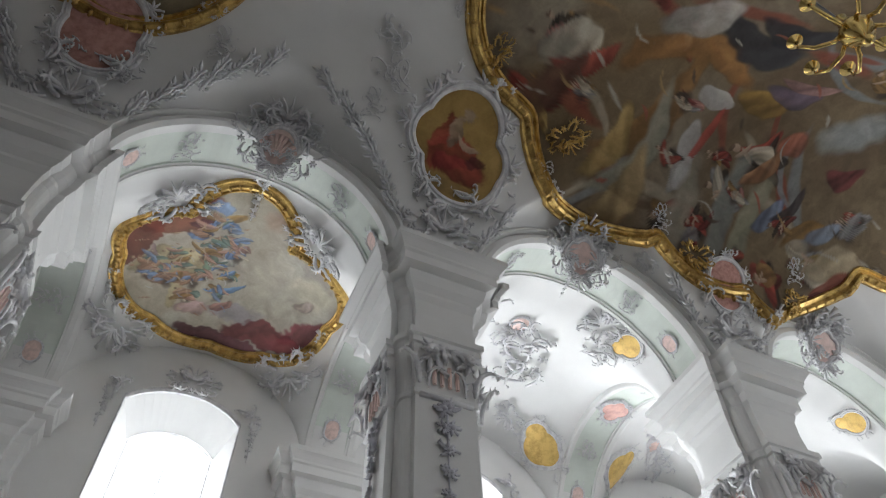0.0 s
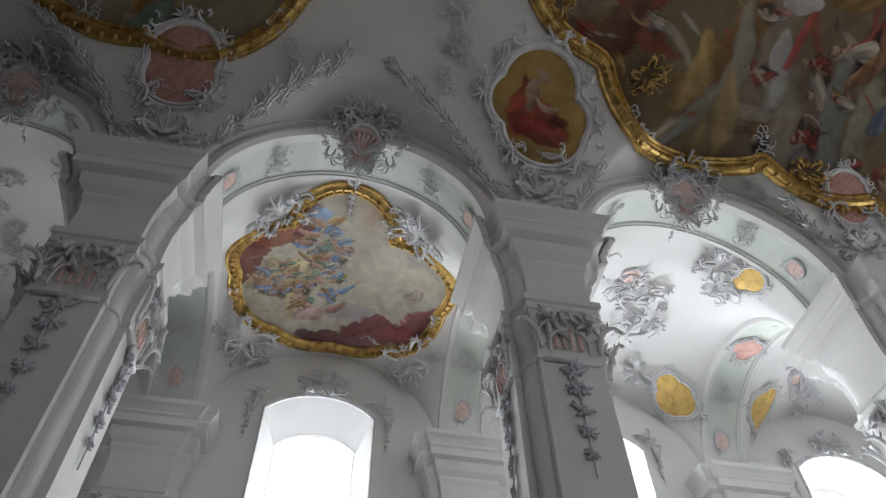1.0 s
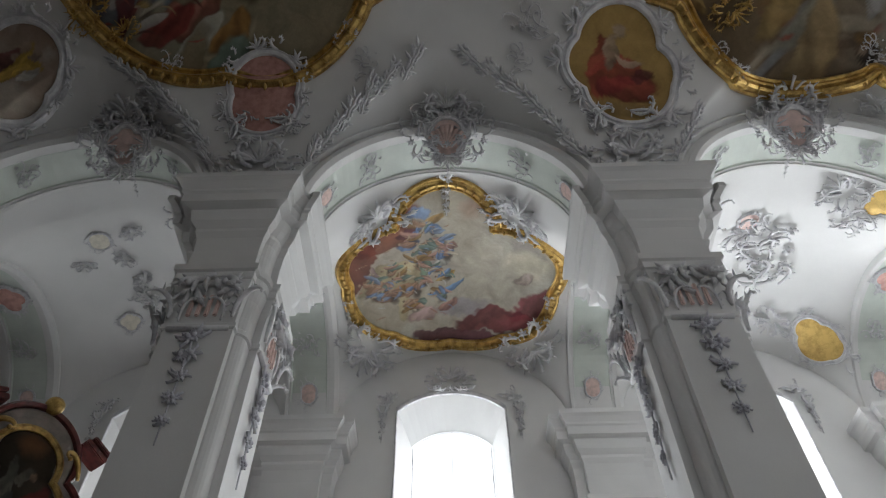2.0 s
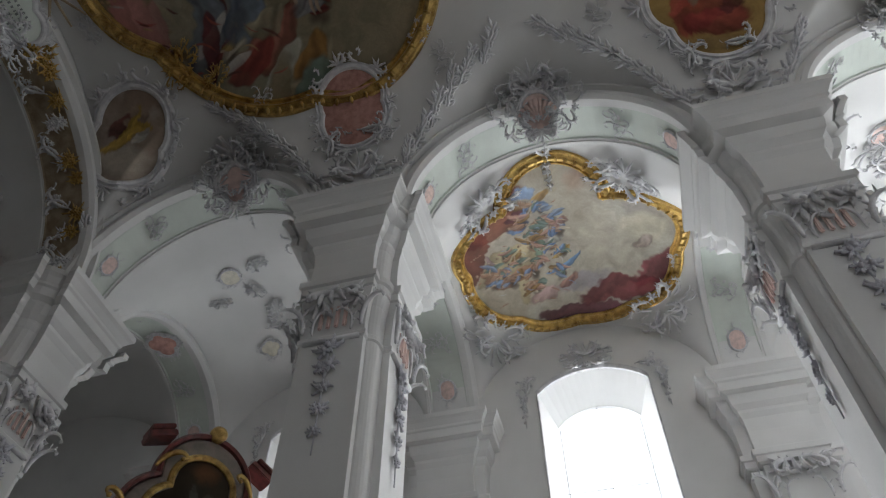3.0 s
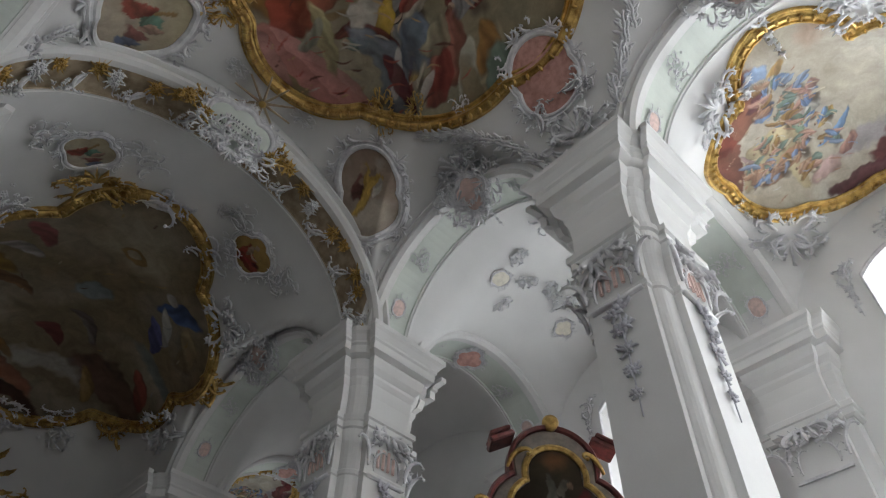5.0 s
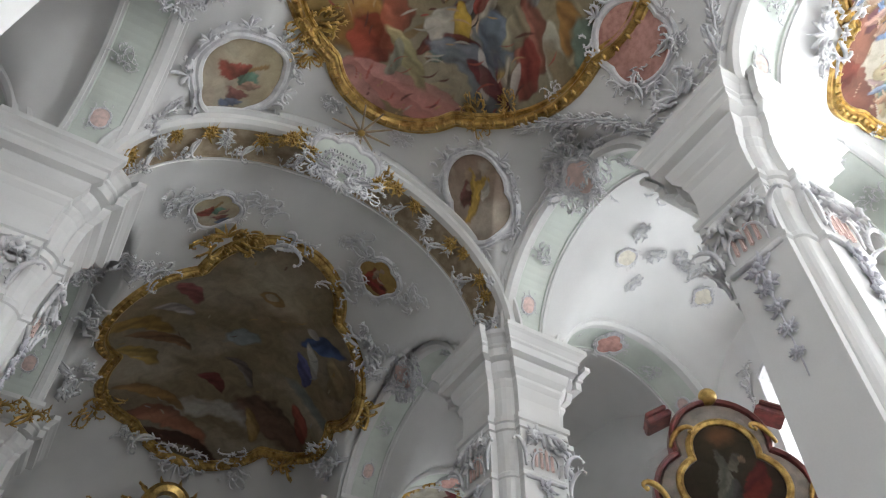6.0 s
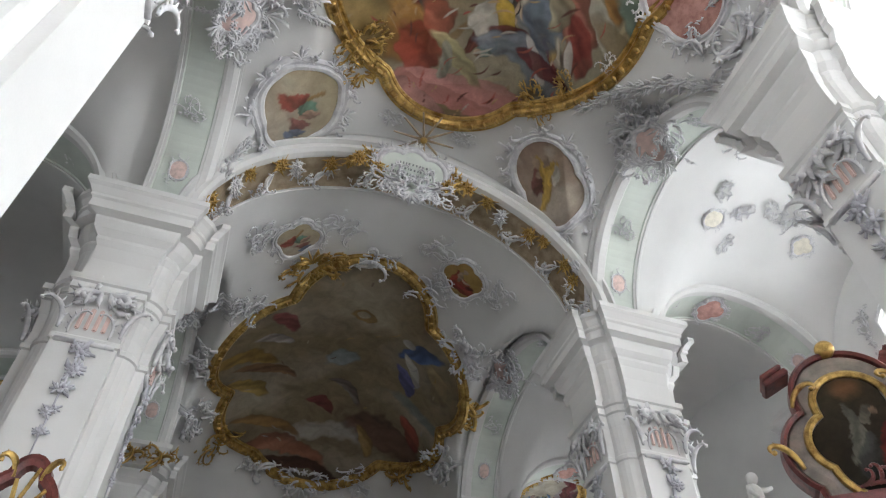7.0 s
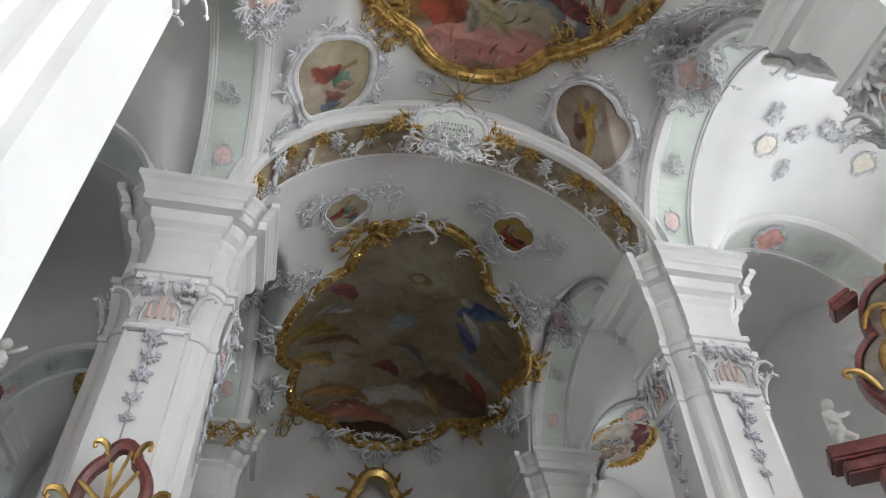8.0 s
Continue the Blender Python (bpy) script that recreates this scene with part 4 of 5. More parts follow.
def surface_patch(name, fz, cx, cy, outline, canvas, parent, lift, rings=64, rot=0.0, label=""):
    """A painted field laid just below the vault, in rings from its middle to its outline."""
    o = np.array([(v.x, v.y) for v in outline])
    rx, ry = np.abs(o).max(axis=0)
    n = len(o)
    d = np.concatenate([[(0.0, 0.0)], (o[None] * (np.arange(1, rings + 1) / rings)[:, None, None]).reshape(-1, 2)])
    x = cx + d[:, 0] * math.cos(rot) - d[:, 1] * math.sin(rot)
    y = cy + d[:, 0] * math.sin(rot) + d[:, 1] * math.cos(rot)
    e = 0.03
    nn = np.stack([fz(x + e, y) - fz(x - e, y), fz(x, y + e) - fz(x, y - e), np.full(len(x), -2 * e)], axis=1)
    nn /= np.linalg.norm(nn, axis=1)[:, None]
    co = np.stack([x, y, fz(x, y)], axis=1) + nn * lift
    faces = [(0, 1 + (i + 1) % n, 1 + i) for i in range(n)]
    for k in range(rings - 1):
        b = 1 + k * n
        faces += [(b + i, b + (i + 1) % n, b + n + (i + 1) % n, b + n + i) for i in range(n)]
    me = bpy.data.meshes.new(name)
    me.from_pydata(co.tolist(), [], faces)
    me.materials.append(FRESCO)
    me.polygons.foreach_set("use_smooth", [True] * len(me.polygons))
    ob = new(name, me)
    ob.parent = parent
    put_paint(ob, d / (rx, ry), canvas, rx / max(rx, ry), ry / max(rx, ry))
    return ob


def surface_frame(name, fz, cx, cy, outline, profile, material, parent, rot=0.0, label=""):
    pts, sd, up = [], [], []
    n = len(outline)
    for i in range(n):
        w = Matrix.Rotation(rot, 2) @ outline[i]
        t = Matrix.Rotation(rot, 2) @ (outline[(i + 1) % n] - outline[i - 1])
        x, y = cx + w.x, cy + w.y
        nn = normal_at(fz, x, y)
        tt = Vector((t.x, t.y, 0))
        tt = (tt - nn * tt.dot(nn)).normalized()
        pts.append(Vector((x, y, fz(x, y))))
        up.append(nn)
        sd.append(nn.cross(tt) * -1 if (tt.cross(nn)).dot(Vector((w.x, w.y, 0))) > 0 else nn.cross(tt))
        if sd[-1].dot(Vector((w.x, w.y, 0))) < 0:
            sd[-1].negate()
    bm = bmesh.new()
    sweep(bm, pts, sd, up, profile, closed=True)
    return part(name, bm, material, parent, label)


GILT = [(-0.06, 0.0), (-0.05, 0.08), (0.0, 0.10), (0.03, 0.07), (0.07, 0.09), (0.12, 0.17), (0.18, 0.19), (0.24, 0.15), (0.27, 0.10), (0.32, 0.10), (0.34, 0.0)]


def frame_beads(fz, cx, cy, outline, parent, pitch, size, off):
    """Egg moulding along a gilded frame."""
    bm = bmesh.new()
    n = len(outline)
    run = pitch
    for i in range(n):
        a, b = outline[i], outline[(i + 1) % n]
        run += (b - a).length
        if run < pitch:
            continue
        run = 0.0
        d = a.normalized()
        t = (b - outline[i - 1]).normalized()
        out = Vector((t.y, -t.x))
        out = out if out.dot(d) > 0 else -out
        w = a + out * off
        x, y = cx + w.x, cy + w.y
        nn = normal_at(fz, x, y)
        m = orient(Vector((x, y, float(fz(x, y)))) + nn * 0.17, nn, (out.x, out.y, 0.02))
        bmesh.ops.create_icosphere(bm, subdivisions=1, radius=size, matrix=m @ Matrix.Diagonal((0.6, 1.25, 0.8, 1)))
    ob = part("egg_moulding", bm, GOLD, parent, "raised gilded egg moulding", smooth=True)
    return tagged(ob, kind="stuff")


def smooth_outline(o, times=2):
    for _ in range(times):
        o = [(o[i - 1] + o[i] * 2 + o[(i + 1) % len(o)]) / 4 for i in range(len(o))]
    return o


def ceiling_fresco(label, fz, cx, cy, circles, material, k=1.0, rot=0.0):
    e = thing("fresco", label, "fresco")
    o = smooth_outline(union_outline(circles, 240))
    big = max(abs(v.y) for v in o) > 3.5
    surface_patch("painting", fz, cx, cy, smooth_outline(union_outline(circles, 480 if big else 360), 3), material, e, 0.03, 180 if big else 120, rot=rot)
    g = surface_frame("gilded_frame", fz, cx, cy, o, [(a * k, b * k) for a, b in GILT], GOLD, e, rot, "gilded moulded frame")
    frame_beads(fz, cx, cy, o, g, 0.2 * k, 0.075 * k, 0.17 * k)
    return e


ceiling_fresco("large brown and gold ceiling fresco in a curved gilded frame", nave_z, AX, -10.5, [(0, 0, 3.75), (0, 5.5, 2.1), (1.3, 3.2, 2.45), (-1.3, 3.2, 2.45), (1.5, -2, 2.4), (-1.5, -2, 2.4), (0, -5, 2.6)], F_WEST, 1.1)
ceiling_fresco("ceiling fresco with red draperies in a curved gilded frame", nave_z, AX + 0.1, 4.9, [(0, 0, 3.1), (0.1, 2.1, 1.6), (1.1, -1.3, 2.1), (-1.1, -1.3, 2.1), (0, -2.6, 2.0)], F_EAST)
ceiling_fresco("dim ceiling fresco of a clouded glory in a gilded frame", choir_z, AX + 0.1, 17.8, [(0, -2.7, 1.9), (-1.4, -0.6, 2.25), (1.4, -0.8, 2.2), (-0.9, 1.8, 2.3), (1.2, 1.2, 2.3), (0, 2.7, 2.2)], F_CHOIR)
AC = (AIN + WALL) / 2
for s in (1, -1):
    # one bay of each aisle carries a large fresco, the choir's aisle a smaller one
    ceiling_fresco("bright aisle fresco of figures and clouds in a lobed gilded frame", aisle_z, AX + s * (AC - 0.3), BAYS[2][0], [(-1.45 * s, 0.05, 1.1), (-0.25 * s, 1.25, 1.2), (-0.1 * s, -1.45, 1.22), (0.5 * s, 0.9, 1.5), (0.6 * s, -1.0, 1.5), (0.9 * s, 0.3, 1.5), (0.9 * s, -0.4, 1.5)], F_AISLE, 0.85)
    ceiling_fresco("small oval aisle fresco in a gilded frame", aisle_z, AX + s * (AC - 0.3), 21.4, [(0, 0.5, 1.2), (0, -0.5, 1.2)], F_AISLE, 0.8)


# ---- stucco ornament ----
def rocaille_mesh(name, seed, kind):
    """A stucco relief about 1 m across in the local plane."""
    rng = random.Random(seed)
    bm = bmesh.new()
    if kind == "crest":                       # mirrored fan of scrolls with a tuft
        for sg in (1, -1):
            f = lambda a: a if sg > 0 else math.pi - a
            curl(bm, 0.1 * sg, 0.0, f(0.3), 0.7, sg * 4.2, 0.055)
            curl(bm, 0.05 * sg, 0.1, f(0.9), 0.6, -sg * 4.0, 0.05)
            curl(bm, 0.25 * sg, -0.1, f(-0.4), 0.55, -sg * 4.2, 0.048)
            curl(bm, 0.12 * sg, -0.2, f(-1.1), 0.5, sg * 3.6, 0.045)
            curl(bm, 0.5 * sg, 0.18, f(0.5), 0.4, -sg * 4.4, 0.03)
            curl(bm, 0.45 * sg, -0.28, f(-0.6), 0.4, sg * 4.4, 0.03)
            for i in range(6):
                leaf(bm, sg * (0.12 + 0.08 * i), 0.05 + 0.16 * math.sin(i * 1.3), f(0.2 + 0.35 * math.sin(i * 2.1)), rng.uniform(0.18, 0.3), 0.036, sg * rng.uniform(-1.4, 1.4))
        for i in range(7):
            leaf(bm, 0, 0.1, math.pi / 2 + (i - 3) * 0.28, 0.5 - 0.05 * abs(i - 3), 0.034, (i - 3) * 0.4, 0.05)
        flower(bm, 0, -0.3, 0.12, rng)
    elif kind == "branch":                    # one long S-scroll with side shoots
        curl(bm, -0.5, -0.3, 0.9, 1.1, -3.8, 0.055, steps=24, frill=0.5)
        curl(bm, -0.45, -0.3, 0.1, 0.8, 3.6, 0.05, steps=20, frill=0.5)
        curl(bm, -0.1, 0.05, 1.4, 0.6, 4.0, 0.042, frill=0.5)
        for i in range(20):
            s = i / 19
            leaf(bm, -0.5 + s + rng.uniform(-0.05, 0.05), -0.3 + 0.45 * math.sin(s * 2.6) + rng.uniform(-0.04, 0.04), rng.uniform(0, 6.28), rng.uniform(0.14, 0.26), 0.032, rng.uniform(-1.6, 1.6), 0.03, 4)
        for i in range(3):
            flower(bm, rng.uniform(-0.35, 0.4), rng.uniform(-0.2, 0.25), 0.09, rng)
    elif kind == "spray":                     # loose tree of curling twigs
        for i in range(11):
            a = math.pi / 2 + rng.uniform(-1.7, 1.7)
            curl(bm, rng.uniform(-0.15, 0.15), -0.45 + 0.085 * i, a, rng.uniform(0.4, 0.75), rng.choice((-1, 1)) * rng.uniform(2.4, 4.4), 0.026, frill=0.75)
        for i in range(12):
            flower(bm, 0.42 * math.sin(i * 2.4) * (0.4 + i / 20), -0.35 + 0.075 * i, rng.uniform(0.05, 0.085), rng, 0.03)
    elif kind == "posy":                      # a bunch of small flowers with leaves
        for i in range(6):
            flower(bm, 0.26 * math.cos(i * 1.05), 0.2 * math.sin(i * 1.05), rng.uniform(0.14, 0.2), rng, 0.05)
        flower(bm, 0, 0, 0.22, rng, 0.12)
        for i in range(8):
            leaf(bm, 0.1 * math.cos(i * 0.8), 0.1 * math.sin(i * 0.8), i * 0.8 + rng.uniform(-0.3, 0.3), rng.uniform(0.35, 0.55), 0.06, rng.uniform(-1, 1), 0.04, 4)
    elif kind == "drop":                      # hanging tail of leaves and flowers
        garland(bm, rng, 5, 0.13, 0.2)
        curl(bm, 0, 0.1, 0.4, 0.4, 4.2, 0.045)
        curl(bm, 0, 0.1, math.pi - 0.4, 0.4, -4.2, 0.045)
    else:                                     # ragged groin border
        for i in range(10):
            y = -0.5 + i * 0.1
            leaf(bm, -0.05, y, math.pi - rng.uniform(0.2, 1.2), rng.uniform(0.15, 0.3), 0.058, rng.uniform(-1.2, 0.2))
            leaf(bm, 0.05, y, rng.uniform(0.2, 1.2), rng.uniform(0.1, 0.22), 0.05, rng.uniform(-0.2, 1.2))
        tube(bm, [Vector((0.02 * math.sin(i * 2), -0.55 + i * 0.11, 0.04)) for i in range(11)], [0.03 + 0.008 * (i % 2) for i in range(11)])
    bmesh.ops.recalc_face_normals(bm, faces=bm.faces)
    for v in bm.verts:
        v.co.z *= 1.5
    me = bpy.data.meshes.new(name)
    bm.to_mesh(me)
    bm.free()
    me.materials.append(STUCCO)
    for p in me.polygons:
        p.use_smooth = True
    return me


LIB = {k: [rocaille_mesh("rocaille_" + k, 10 * i + j, k) for j in range(3)] for i, k in enumerate(("crest", "branch", "spray", "drop", "groin", "posy"))}
GILTLIB = {}
LABELS = {"crest": "grey-white stucco rocaille crest of scrolls and leaves", "branch": "grey-white stucco branch scroll with leaves",
          "spray": "grey-white stucco spray of curling twigs", "drop": "hanging stucco garland of flowers and leaves", "posy": "grey-white stucco posy of small flowers", "groin": "ragged stucco leaf border on the vault groin"}


def ornament(kind, k, pos, normal, up, scale=1.0, spin=0.0, gilt=False):
    if pos[0] < AX - 1.0 and pos[1] < 1.0 or pos[1] < -14.5:
        return None                           # the bays behind the walk stay plain
    me = LIB[kind][k % 3]
    if gilt:
        if me.name not in GILTLIB:
            GILTLIB[me.name] = me.copy()
            GILTLIB[me.name].materials.clear()
            GILTLIB[me.name].materials.append(GOLD)
        me = GILTLIB[me.name]
    ob = new("stucco_ornament", me)
    ob.matrix_world = orient(pos, normal, up, scale, spin)
    return tagged(ob, ("gilded " + LABELS[kind].replace("grey-white ", "")) if gilt else LABELS[kind], "ornament", "stucco ornaments")


def conform(ob, fz, mw):
    """Lets a flat relief follow the curve of the vault beneath it."""
    if ob.data.users > 1:
        ob.data = ob.data.copy()
    n = mw.to_3x3() @ Vector((0, 0, 1))
    sc = n.length
    n = np.array(n.normalized())
    co = np.empty(len(ob.data.vertices) * 3, dtype=np.float64)
    ob.data.vertices.foreach_get("co", co)
    co = co.reshape(-1, 3)
    m = np.array(mw)
    p = co[:, :2] @ m[:3, :2].T + m[:3, 3]
    t = np.zeros(len(p))
    e = 0.02
    for _ in range(3):
        q = p + n * t[:, None]
        z = fz(q[:, 0], q[:, 1])
        dn = (fz(q[:, 0] + e, q[:, 1]) - z) / e * n[0] + (fz(q[:, 0], q[:, 1] + e) - z) / e * n[1] - n[2]
        t = np.clip(t - (z - q[:, 2]) / np.maximum(dn, 0.3), -0.25, 1.2)
    co[:, 2] += (t + 0.03) / sc
    ob.data.vertices.foreach_set("co", co.ravel())
    ob.data.update()


FIELDS = [(5.85, 8.75, 1.15), (-0.3, 8.7, 1.15)] + [(AX + s * d, y, r) for s in (1, -1) for d, y, r in ((3.25, ROWS[2], 1.15), (3.5, ROWS[3], 0.8))]


def is_clear(x, y):
    return all(math.hypot(x - a, y - b) > r for a, b, r in FIELDS)


def on_vault(fz, kind, k, x, y, up, scale, spin=0.0, gilt=False):
    n = normal_at(fz, x, y)
    ob = ornament(kind, k, Vector((x, y, fz(x, y))), n, up, scale * 1.2, spin, gilt)
    if ob is not None:
        conform(ob, fz, ob.matrix_world.copy())
    return ob


def flat_patch(bm, outline, z, rings=6):
    rx, ry = max(abs(v.x) for v in outline), max(abs(v.y) for v in outline)
    uvs = [(0, 0)]
    mid = bm.verts.new((0, 0, z + 0.04))
    prev = None
    n = len(outline)
    for k in range(1, rings + 1):
        ring = [bm.verts.new((v.x * k / rings, v.y * k / rings, z + 0.04 * (1 - (k / rings) ** 2))) for v in outline]
        uvs += [(v.x * k / rings / rx, v.y * k / rings / ry) for v in outline]
        for i in range(n):
            j = (i + 1) % n
            bm.faces.new((mid, ring[i], ring[j]) if prev is None else (prev[i], ring[i], ring[j], prev[j]))
        prev = ring
    return uvs


def flat_frame(bm, outline, profile):
    n = len(outline)
    pts = [Vector((v.x, v.y, 0)) for v in outline]
    sd = []
    for i in range(n):
        t = outline[(i + 1) % n] - outline[i - 1]
        d = Vector((t.y, -t.x, 0)).normalized()
        sd.append(d if d.dot(pts[i]) > 0 else -d)
    sweep(bm, pts, sd, [Vector((0, 0, 1))] * n, profile, closed=True)


RIM = [(-0.03, -0.05), (-0.03, 0.06), (0.0, 0.10), (0.05, 0.11), (0.07, 0.06), (0.10, 0.06), (0.13, 0.09), (0.16, 0.04), (0.17, -0.06)]


def medallion(label, pos, normal, up, circles, material, size=1.0, busy=10, seed=1, rim=STUCCO, k=0.8):
    """A cartouche: painted field, moulded rim and a wreath of scrolls."""
    e = thing("cartouche", label, "cartouche", m=orient(pos, normal, up, size))
    rng = random.Random(seed)
    o = union_outline(circles, 72)
    bm = bmesh.new()
    painted = isinstance(material, Canvas)
    uv = flat_patch(bm, o, 0.03, 28 if painted else 6)
    f = part("painted_field", bm, FRESCO if painted else material, e, smooth=True)
    if painted:
        put_paint(f, uv, material)
    bm = bmesh.new()
    flat_frame(bm, o, [(a * k, b * k) for a, b in RIM])
    part("rim", bm, rim, e, "moulded stucco rim")
    bm = bmesh.new()
    n = len(o)
    for i in range(busy):
        j = int(n * (i + rng.uniform(-0.15, 0.15)) / busy) % n
        d, t = o[j], o[(j + 1) % n] - o[j - 1]
        a, ta = math.atan2(d.y, d.x), math.atan2(t.y, t.x)
        sg = 1 if i % 2 else -1
        r0 = d.length
        L = rng.uniform(0.75, 1.15) * 6.28 * r0 / busy
        w = 1.0 + 0.15 * k / max(0.4, r0)
        curl(bm, d.x * w, d.y * w, ta + (0.25 if sg > 0 else math.pi - 0.25), L, -sg * rng.uniform(3.0, 4.6), 0.05 * max(0.5, r0), 0.06)
        if i % 2 == 0:
            for q in range(5):
                leaf(bm, d.x * w, d.y * w, a + (q - 2) * 0.42 + rng.uniform(-0.15, 0.15), rng.uniform(0.2, 0.3) * max(0.6, r0) * (1.25 - 0.16 * abs(q - 2)), 0.04 * max(0.5, r0), (q - 2) * 0.5, 0.05, 5)
        else:
            curl(bm, d.x * w * 1.12, d.y * w * 1.12, a - sg * 0.9, L * 0.6, sg * rng.uniform(3.5, 4.8), 0.034 * max(0.5, r0), 0.06)
    tagged(part("scrollwork", bm, STUCCO, e, "grey-white rocaille scrolls", smooth=True), kind="stuff")
    return e


PEAR = [(0, 0.35, 0.62), (0.12, -0.35, 0.66), (0.4, -0.15, 0.45), (-0.3, 0.05, 0.5)]
OVAL = [(0, 0.2, 0.6), (0, -0.2, 0.6)]
QUAT = [(0.28, 0.1, 0.36), (-0.28, 0.1, 0.36), (0, -0.25, 0.36), (0, 0.35, 0.3)]


def vault_medallion(label, fz, x, y, up, circles, material, size, **kw):
    n = normal_at(fz, x, y)
    pos = Vector((x, y, fz(x, y)))
    e = medallion(label, pos, n, up, circles, material, size, **kw)
    for o in e.children:
        conform(o, fz, orient(pos, n, up, size))
    return e


# cartouches on the pendentives
for s in (1, -1):
    X = lambda d: AX + s * d
    vault_medallion("painted medallion of a red-robed shape in a stucco rim", nave_z, X(3.25), ROWS[2], (-s, 0, 1), PEAR, F_MED, 1.3, seed=3, busy=16)
    vault_medallion("rose marbled cartouche in a stucco rim", nave_z, X(3.55), ROWS[3] + 0.05, (-s, 0, 1), OVAL, ROSEBROWN, 1.1, seed=4, busy=14)
    vault_medallion("rose marbled cartouche in a stucco rim", nave_z, X(3.75), ROWS[1], (-s, 0, 1), OVAL, ROSEBROWN, 0.8, seed=5, busy=14)
vault_medallion("painted medallion with a gold drapery in a stucco rim", nave_z, 5.85, 8.75, (-1, -0.8, 0.6), OVAL, F_MED2, 1.35, seed=6, busy=18)
vault_medallion("painted medallion with green and red draperies in a stucco rim", nave_z, -0.3, 8.7, (1, -0.8, 0.6), QUAT + [(0, 0, 0.62)], F_MED3, 1.6, seed=7, busy=18)

# crown cartouches and soffit medallions of the arcade arches
for s in (1, -1):
    for i, (yc, hb) in enumerate(BAYS):
        yk = yc + (-0.55 if i == 3 else -0.05)
        pos = (AX + s * (NH + 0.02), yk, ZC + (2.32 if i == 3 else 2.42))
        crown = medallion("rose shell cartouche at the arch crown with scrollwork", pos, (-s * 0.75, 0, -0.66), (-s * 0.3, 0, 1), OVAL if i == 2 else QUAT, PALEPINK, 0.5 if i == 2 else 0.66, busy=14, seed=20 + i, k=1.1)
        nk = Vector((-s * 0.75, 0, -0.66))
        for q, (dy, dz, sc, sp) in enumerate(((0, 0.35, 0.95, 0.0), (0.55, 0.0, 0.75, -1.1), (-0.55, 0.0, 0.75, 1.1), (0, -0.4, 0.7, 3.14))):
            ornament("crest", i + q, Vector(pos) - nk * 0.04 + Vector((s * -0.1 * dz, dy, dz)) + Vector((-s * 0.3 * dz, 0, 0)), nk, (-s * 0.3, 0, 1), sc, s * sp)
        if i == 2:
            bm = bmesh.new()
            for q in range(9):
                a = math.pi / 2 + (q - 4) * 0.27
                tube(bm, [Vector((0.0, -0.5, 0.05)), Vector((math.cos(a) * 0.5, -0.5 + math.sin(a) * 0.6, 0.13)), Vector((math.cos(a) * 0.85, -0.5 + math.sin(a) * 1.02, 0.06))], [0.03, 0.075, 0.105], k=6)
            part("shell", bm, PALEPINK, crown, "ribbed rose scallop shell", smooth=True)
        if i < 4:
            on_vault(nave_z, "crest", i, AX + s * (NH - 0.25), yk, (-s * 0.5, 0, 1), 0.85)
        ornament("drop", i, (pos[0] + s * 0.5, pos[1], pos[2] - 0.02), (-s * 0.3, 0, -1), (-s, 0, 0.2), 0.6)
        for sg in (1, -1):
            for a, what in ((24, 1), (52, 0)):
                c, z = math.cos(radians(a)) * sg, math.sin(radians(a))
                p = Vector((AX + s * (NH + 0.52), yc + hb * c, ZC + 2.58 * z))
                n = -Vector((0, c / hb, z / 2.58)).normalized()
                if what:
                    medallion("small rose medallion on the green soffit", p - n * 0.03, n, (0, -c, 1), OVAL, PALEPINK, 0.26, busy=5, seed=40 + i)
                else:
                    ornament("spray", i, p - n * 0.03, n, (0, -c, 1), 0.55, 1.2 * sg)
# transverse aisle arches
for s in (1, -1):
    for i, y in enumerate(ROWS[1:]):
        half = (WALL - PX - CORE) / 2
        xm = AX + s * (PX + CORE + WALL) / 2
        for a, what in ((90, 2), (150, 1), (30, 1), (122, 0), (58, 0)):
            c, z = math.cos(radians(a)), math.sin(radians(a))
            p = Vector((xm + half * c, y, ZC + 2.42 * z))
            n = -Vector((c / half, 0, z / 2.42)).normalized()
            if what == 2:
                medallion("rose cartouche at the crown of the aisle arch", p + n * 0.02, n, (-s, 0, 0.1), QUAT, PINK, 0.62, busy=12, seed=60 + i)
            elif what == 1:
                medallion("small rose medallion on the green soffit", p - n * 0.03, n, (-c, 0, 1), OVAL, PALEPINK, 0.3, busy=5, seed=61 + i)
            else:
                ornament("spray", i, p - n * 0.03, n, (-c, 0, 1), 0.6, 1.3)

